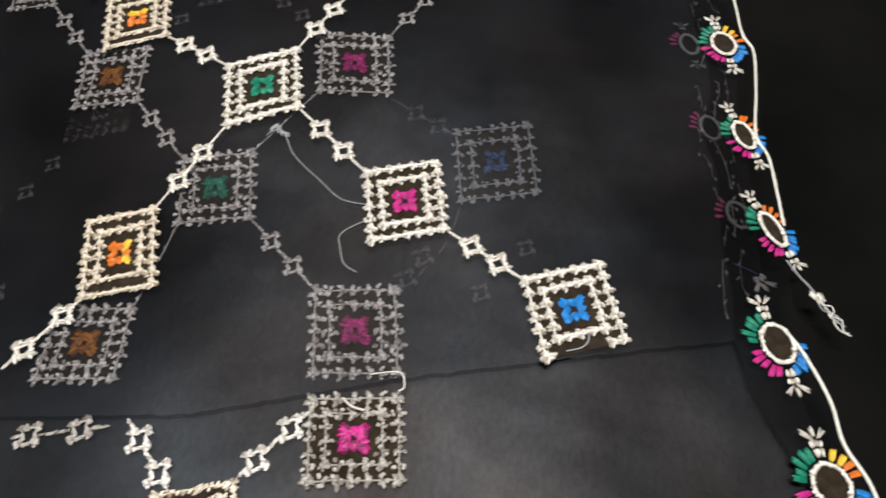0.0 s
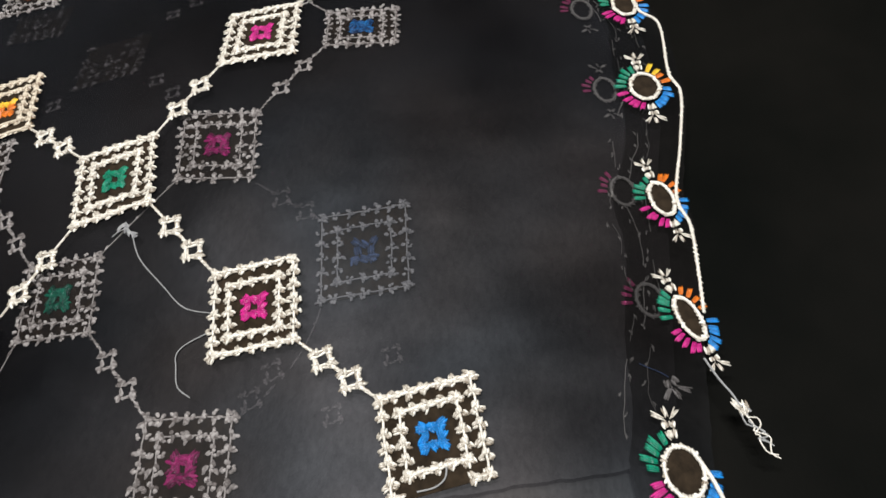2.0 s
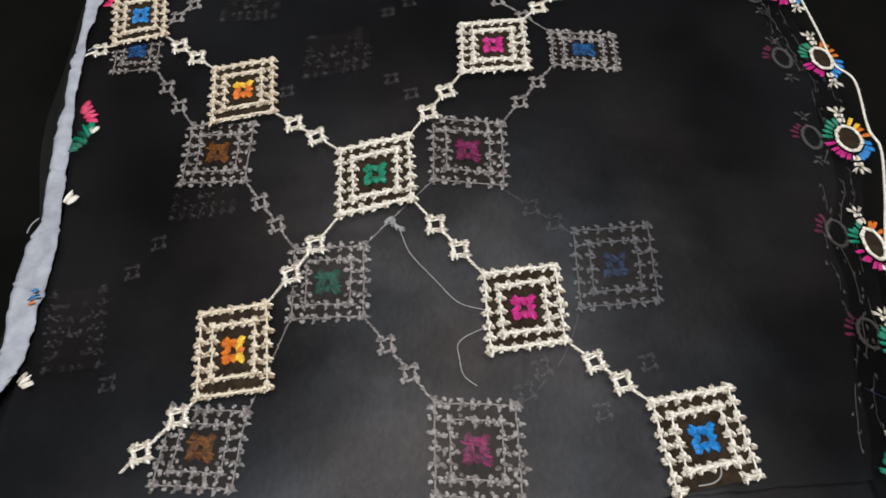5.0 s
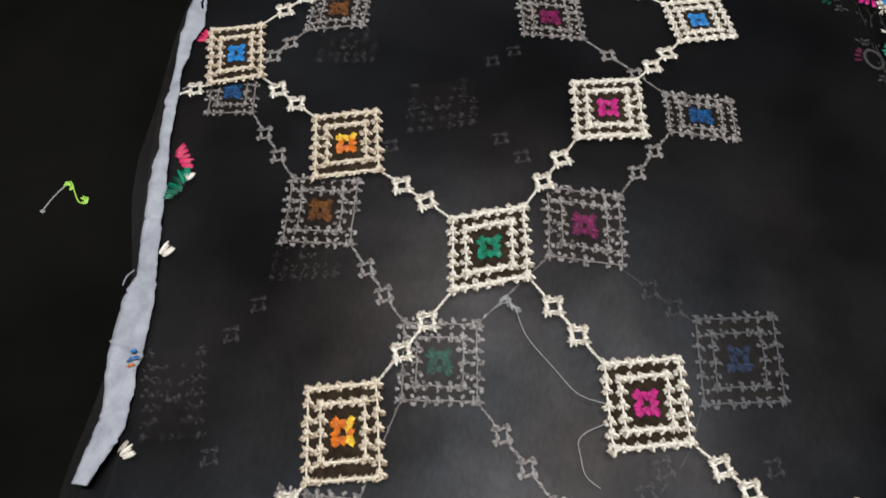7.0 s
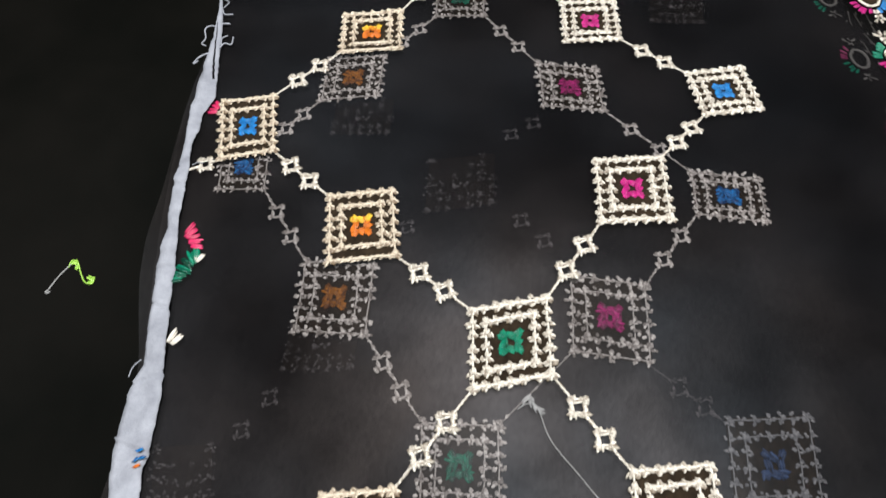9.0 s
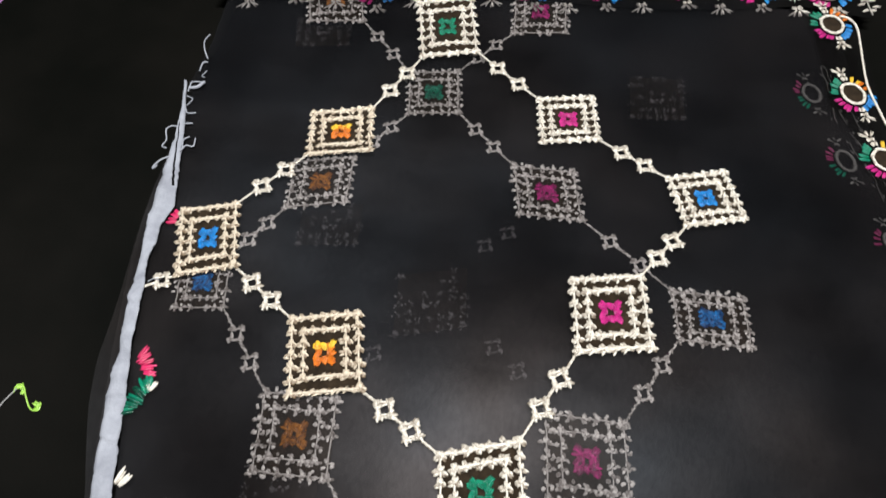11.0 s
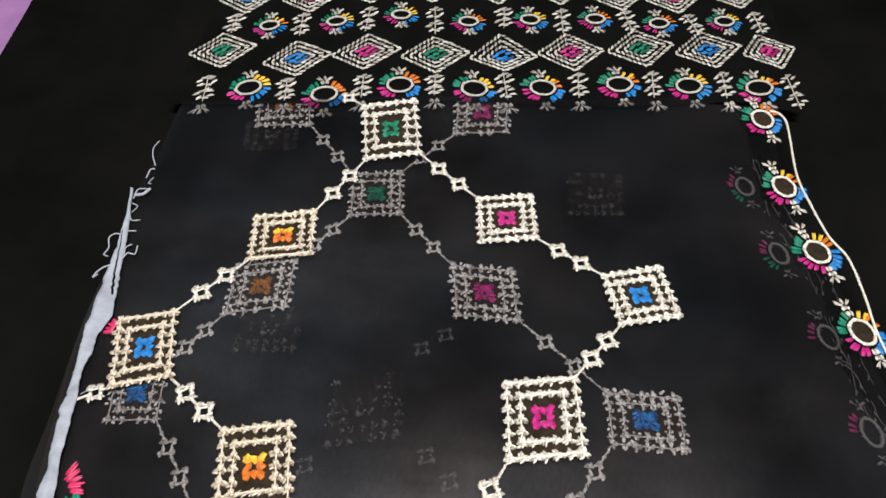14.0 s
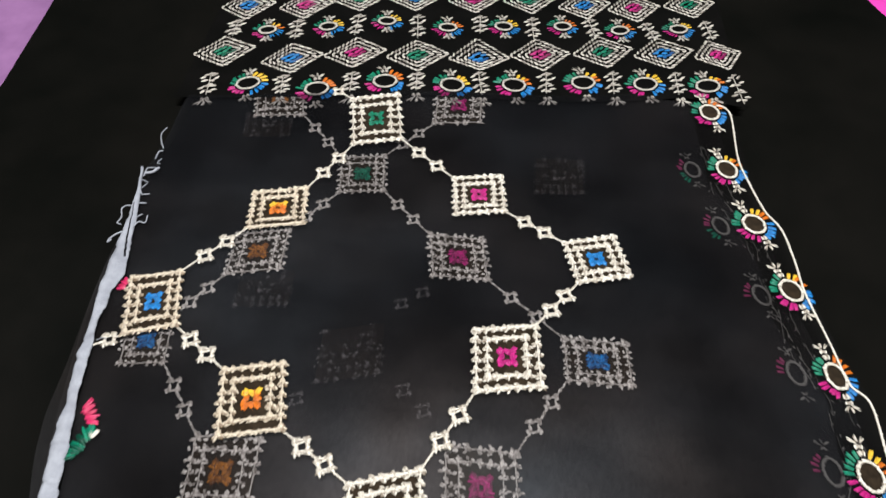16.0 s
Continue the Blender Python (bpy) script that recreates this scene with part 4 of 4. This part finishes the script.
petal_cluster(-0.2798, 0.3128, 1.3, "cream", 2, 0.0080)
petal_cluster(-0.2800, 0.2650, 1.15, "cream", 2, 0.0100)
petal_cluster(-0.2638, 0.1546, 0.9, "cream", 3, 0.0080)
for hue, spots in (("blue", ((-0.2765, 0.2045, 0.5), (-0.2742, 0.2010, 0.2), (-0.2770, 0.1995, 0.9))), ("amber", ((-0.2752, 0.1968, 0.6),))):
    st = Stitches(0.0046)
    for x, y, a in spots:
        st.lump(x, y, a, 0.0042, 0.0014)
    part("stray_stitch", st.mesh("stray_stitch", HUES[hue]), strip, "%s stray stitches" % {"amber": "orange"}.get(hue, hue))

# ---------------------------------------------------------------- loose threads
def loose_thread(name, pts, radius, mat, label, rise=0.0006, parent=None):
    st = Stitches(rise)
    st.tube(smooth_line(pts, 8), radius)
    me = st.mesh(name, mat)
    if parent:
        return part(name, me, parent, label)
    return tagged(new(name, me), label, "thread")


loose_thread("loose_thread", [(-0.0927, 0.2442), (-0.0882, 0.2475), (-0.0832, 0.2463), (-0.0758, 0.2320), (-0.0612, 0.2176), (-0.0487, 0.2065), (-0.0353, 0.2036)], 0.0003, GREY_DIM_THREAD, "thin loose grey thread", parent=upper)
loose_thread("loose_thread", [(-0.0343, 0.1943), (-0.0439, 0.1887), (-0.0474, 0.1839), (-0.0463, 0.1780), (-0.0435, 0.1690), (-0.0367, 0.1642)], 0.0003, GREY_DIM_THREAD, "thin loose grey thread", parent=upper)
loose_thread("loose_thread", [(0.0632, 0.1261), (0.0700, 0.1279), (0.0739, 0.1318), (0.0739, 0.1386)], 0.0004, GREY_DIM_THREAD, "thin loose grey thread", parent=upper)
loose_thread("loose_thread", [(0.1795, 0.1816), (0.1836, 0.1731), (0.1882, 0.1658), (0.1901, 0.1609)], 0.0005, GREY_DIM_THREAD, "trailing thread end", parent=upper)
for k in range(4):
    rng = random.Random(60 + k)
    run = [(0.1901 + 0.0098 * j / 9 + rng.uniform(-0.0028, 0.0028), 0.1625 - 0.021 * j / 9 + rng.uniform(-0.0018, 0.0018)) for j in range(10 - 2 * (k > 1))]
    loose_thread("loose_thread", run, 0.00035, CREAM if k < 2 else GREY_DIM_THREAD, "crimped thread tail", parent=upper)
st = Stitches(0.0006)
for x, y, a in ((0.1888, 0.1618, -0.9), (0.1922, 0.1612, -1.6), (0.1905, 0.1592, -1.2)):
    st.lump(x, y, a, 0.0052, 0.0024)
part("thread_tuft", st.mesh("thread_tuft", CREAM), upper, "cream stitch ends at a frayed tail")
st = Stitches(LEVEL["lower"], False)
sprig(st, 0.1660, 0.1720, radians(-70), 0.0085)
part("sprig", st.mesh("sprig", DIM), lower, "veiled three-leaved sprig")
loose_thread("loose_thread", [(0.1535, 0.1810), (0.1575, 0.1790), (0.1610, 0.1775), (0.1650, 0.1750)], 0.0003, GREY_BLUE, "thin teal thread end", rise=-0.004, parent=lower)
loose_thread("loose_thread", [(-0.0260, 0.1120), (-0.0161, 0.1134), (-0.0112, 0.1123), (-0.0102, 0.1064), (-0.0127, 0.1044)], 0.0004, CREAM, "looped cream thread end", parent=upper)
loose_thread("loose_thread", [(-0.0370, 0.1008), (-0.0330, 0.0973), (-0.0270, 0.0953)], 0.0005, CREAM, "short cream thread end", parent=lower)
tuft = Stitches(0.0004, True)
for k in range(5):
    tuft.leaf(-0.0890 + 0.0018 * k, 0.2500 - 0.0012 * k, 1.2 + 0.35 * k, 0.0080, 0.0020)
part("thread_tuft", tuft.mesh("thread_tuft", GREY_DIM_THREAD), upper, "frayed grey thread tuft")
green_bit = thing("snipped_thread", "short snipped lime green thread lying on black cloth", "thread")
st = Stitches(-0.0136, False)
st.tube(smooth_line([(-0.3695, 0.2875), (-0.3658, 0.2978), (-0.3612, 0.3060)], 6), 0.0005)
st.leaf(-0.3695, 0.2875, 1.1, 0.0034, 0.0026)
part("pale_end", st.mesh("pale_end", GREY_DIM_THREAD), green_bit, "pale bare end of the thread")
st = Stitches(-0.0136, False)
st.tube(smooth_line([(-0.3621, 0.3037), (-0.3615, 0.3081), (-0.3580, 0.3079), (-0.3549, 0.3030), (-0.3500, 0.2965), (-0.3454, 0.2961), (-0.3454, 0.2993), (-0.3485, 0.3003)], 6), 0.0005)
for x, y, a in ((-0.3610, 0.3072, 0.6), (-0.3590, 0.3075, 2.2), (-0.3575, 0.3050, 1.4), (-0.3470, 0.2968, 0.4), (-0.3458, 0.2985, 1.7), (-0.3480, 0.2995, 2.7)):
    st.leaf(x, y, a, 0.0042, 0.0022)
part("green_end", st.mesh("green_end", HUES["lime"]), green_bit, "lime green knotted end")

# ---------------------------------------------------------------- added ceiling lamp, out of view
lamp = thing("added_ceiling_lamp", "unseen tube light added on the ceiling to light the cloth", "lamp")
bm = bmesh.new()
bmesh.ops.create_cube(bm, size=1.0)
bmesh.ops.scale(bm, vec=(1.24, 0.09, 0.05), verts=bm.verts)
bmesh.ops.bevel(bm, geom=bm.edges[:], offset=0.012, segments=2, affect="EDGES")
me = bpy.data.meshes.new("lamp_body")
bm.to_mesh(me)
bm.free()
me.materials.append(PLASTER)
part("lamp_body", me, lamp, at=(-0.05, 0.34, 2.075))
bm = bmesh.new()
bmesh.ops.create_cone(bm, cap_ends=True, segments=16, radius1=0.014, radius2=0.014, depth=1.18)
bmesh.ops.rotate(bm, verts=bm.verts, matrix=Matrix.Rotation(math.pi / 2, 3, "Y"))
me = bpy.data.meshes.new("tube")
bm.to_mesh(me)
bm.free()
me.materials.append(PALE_GLASS)
part("tube", me, lamp, "white glass tube", at=(-0.05, 0.34, 2.035))
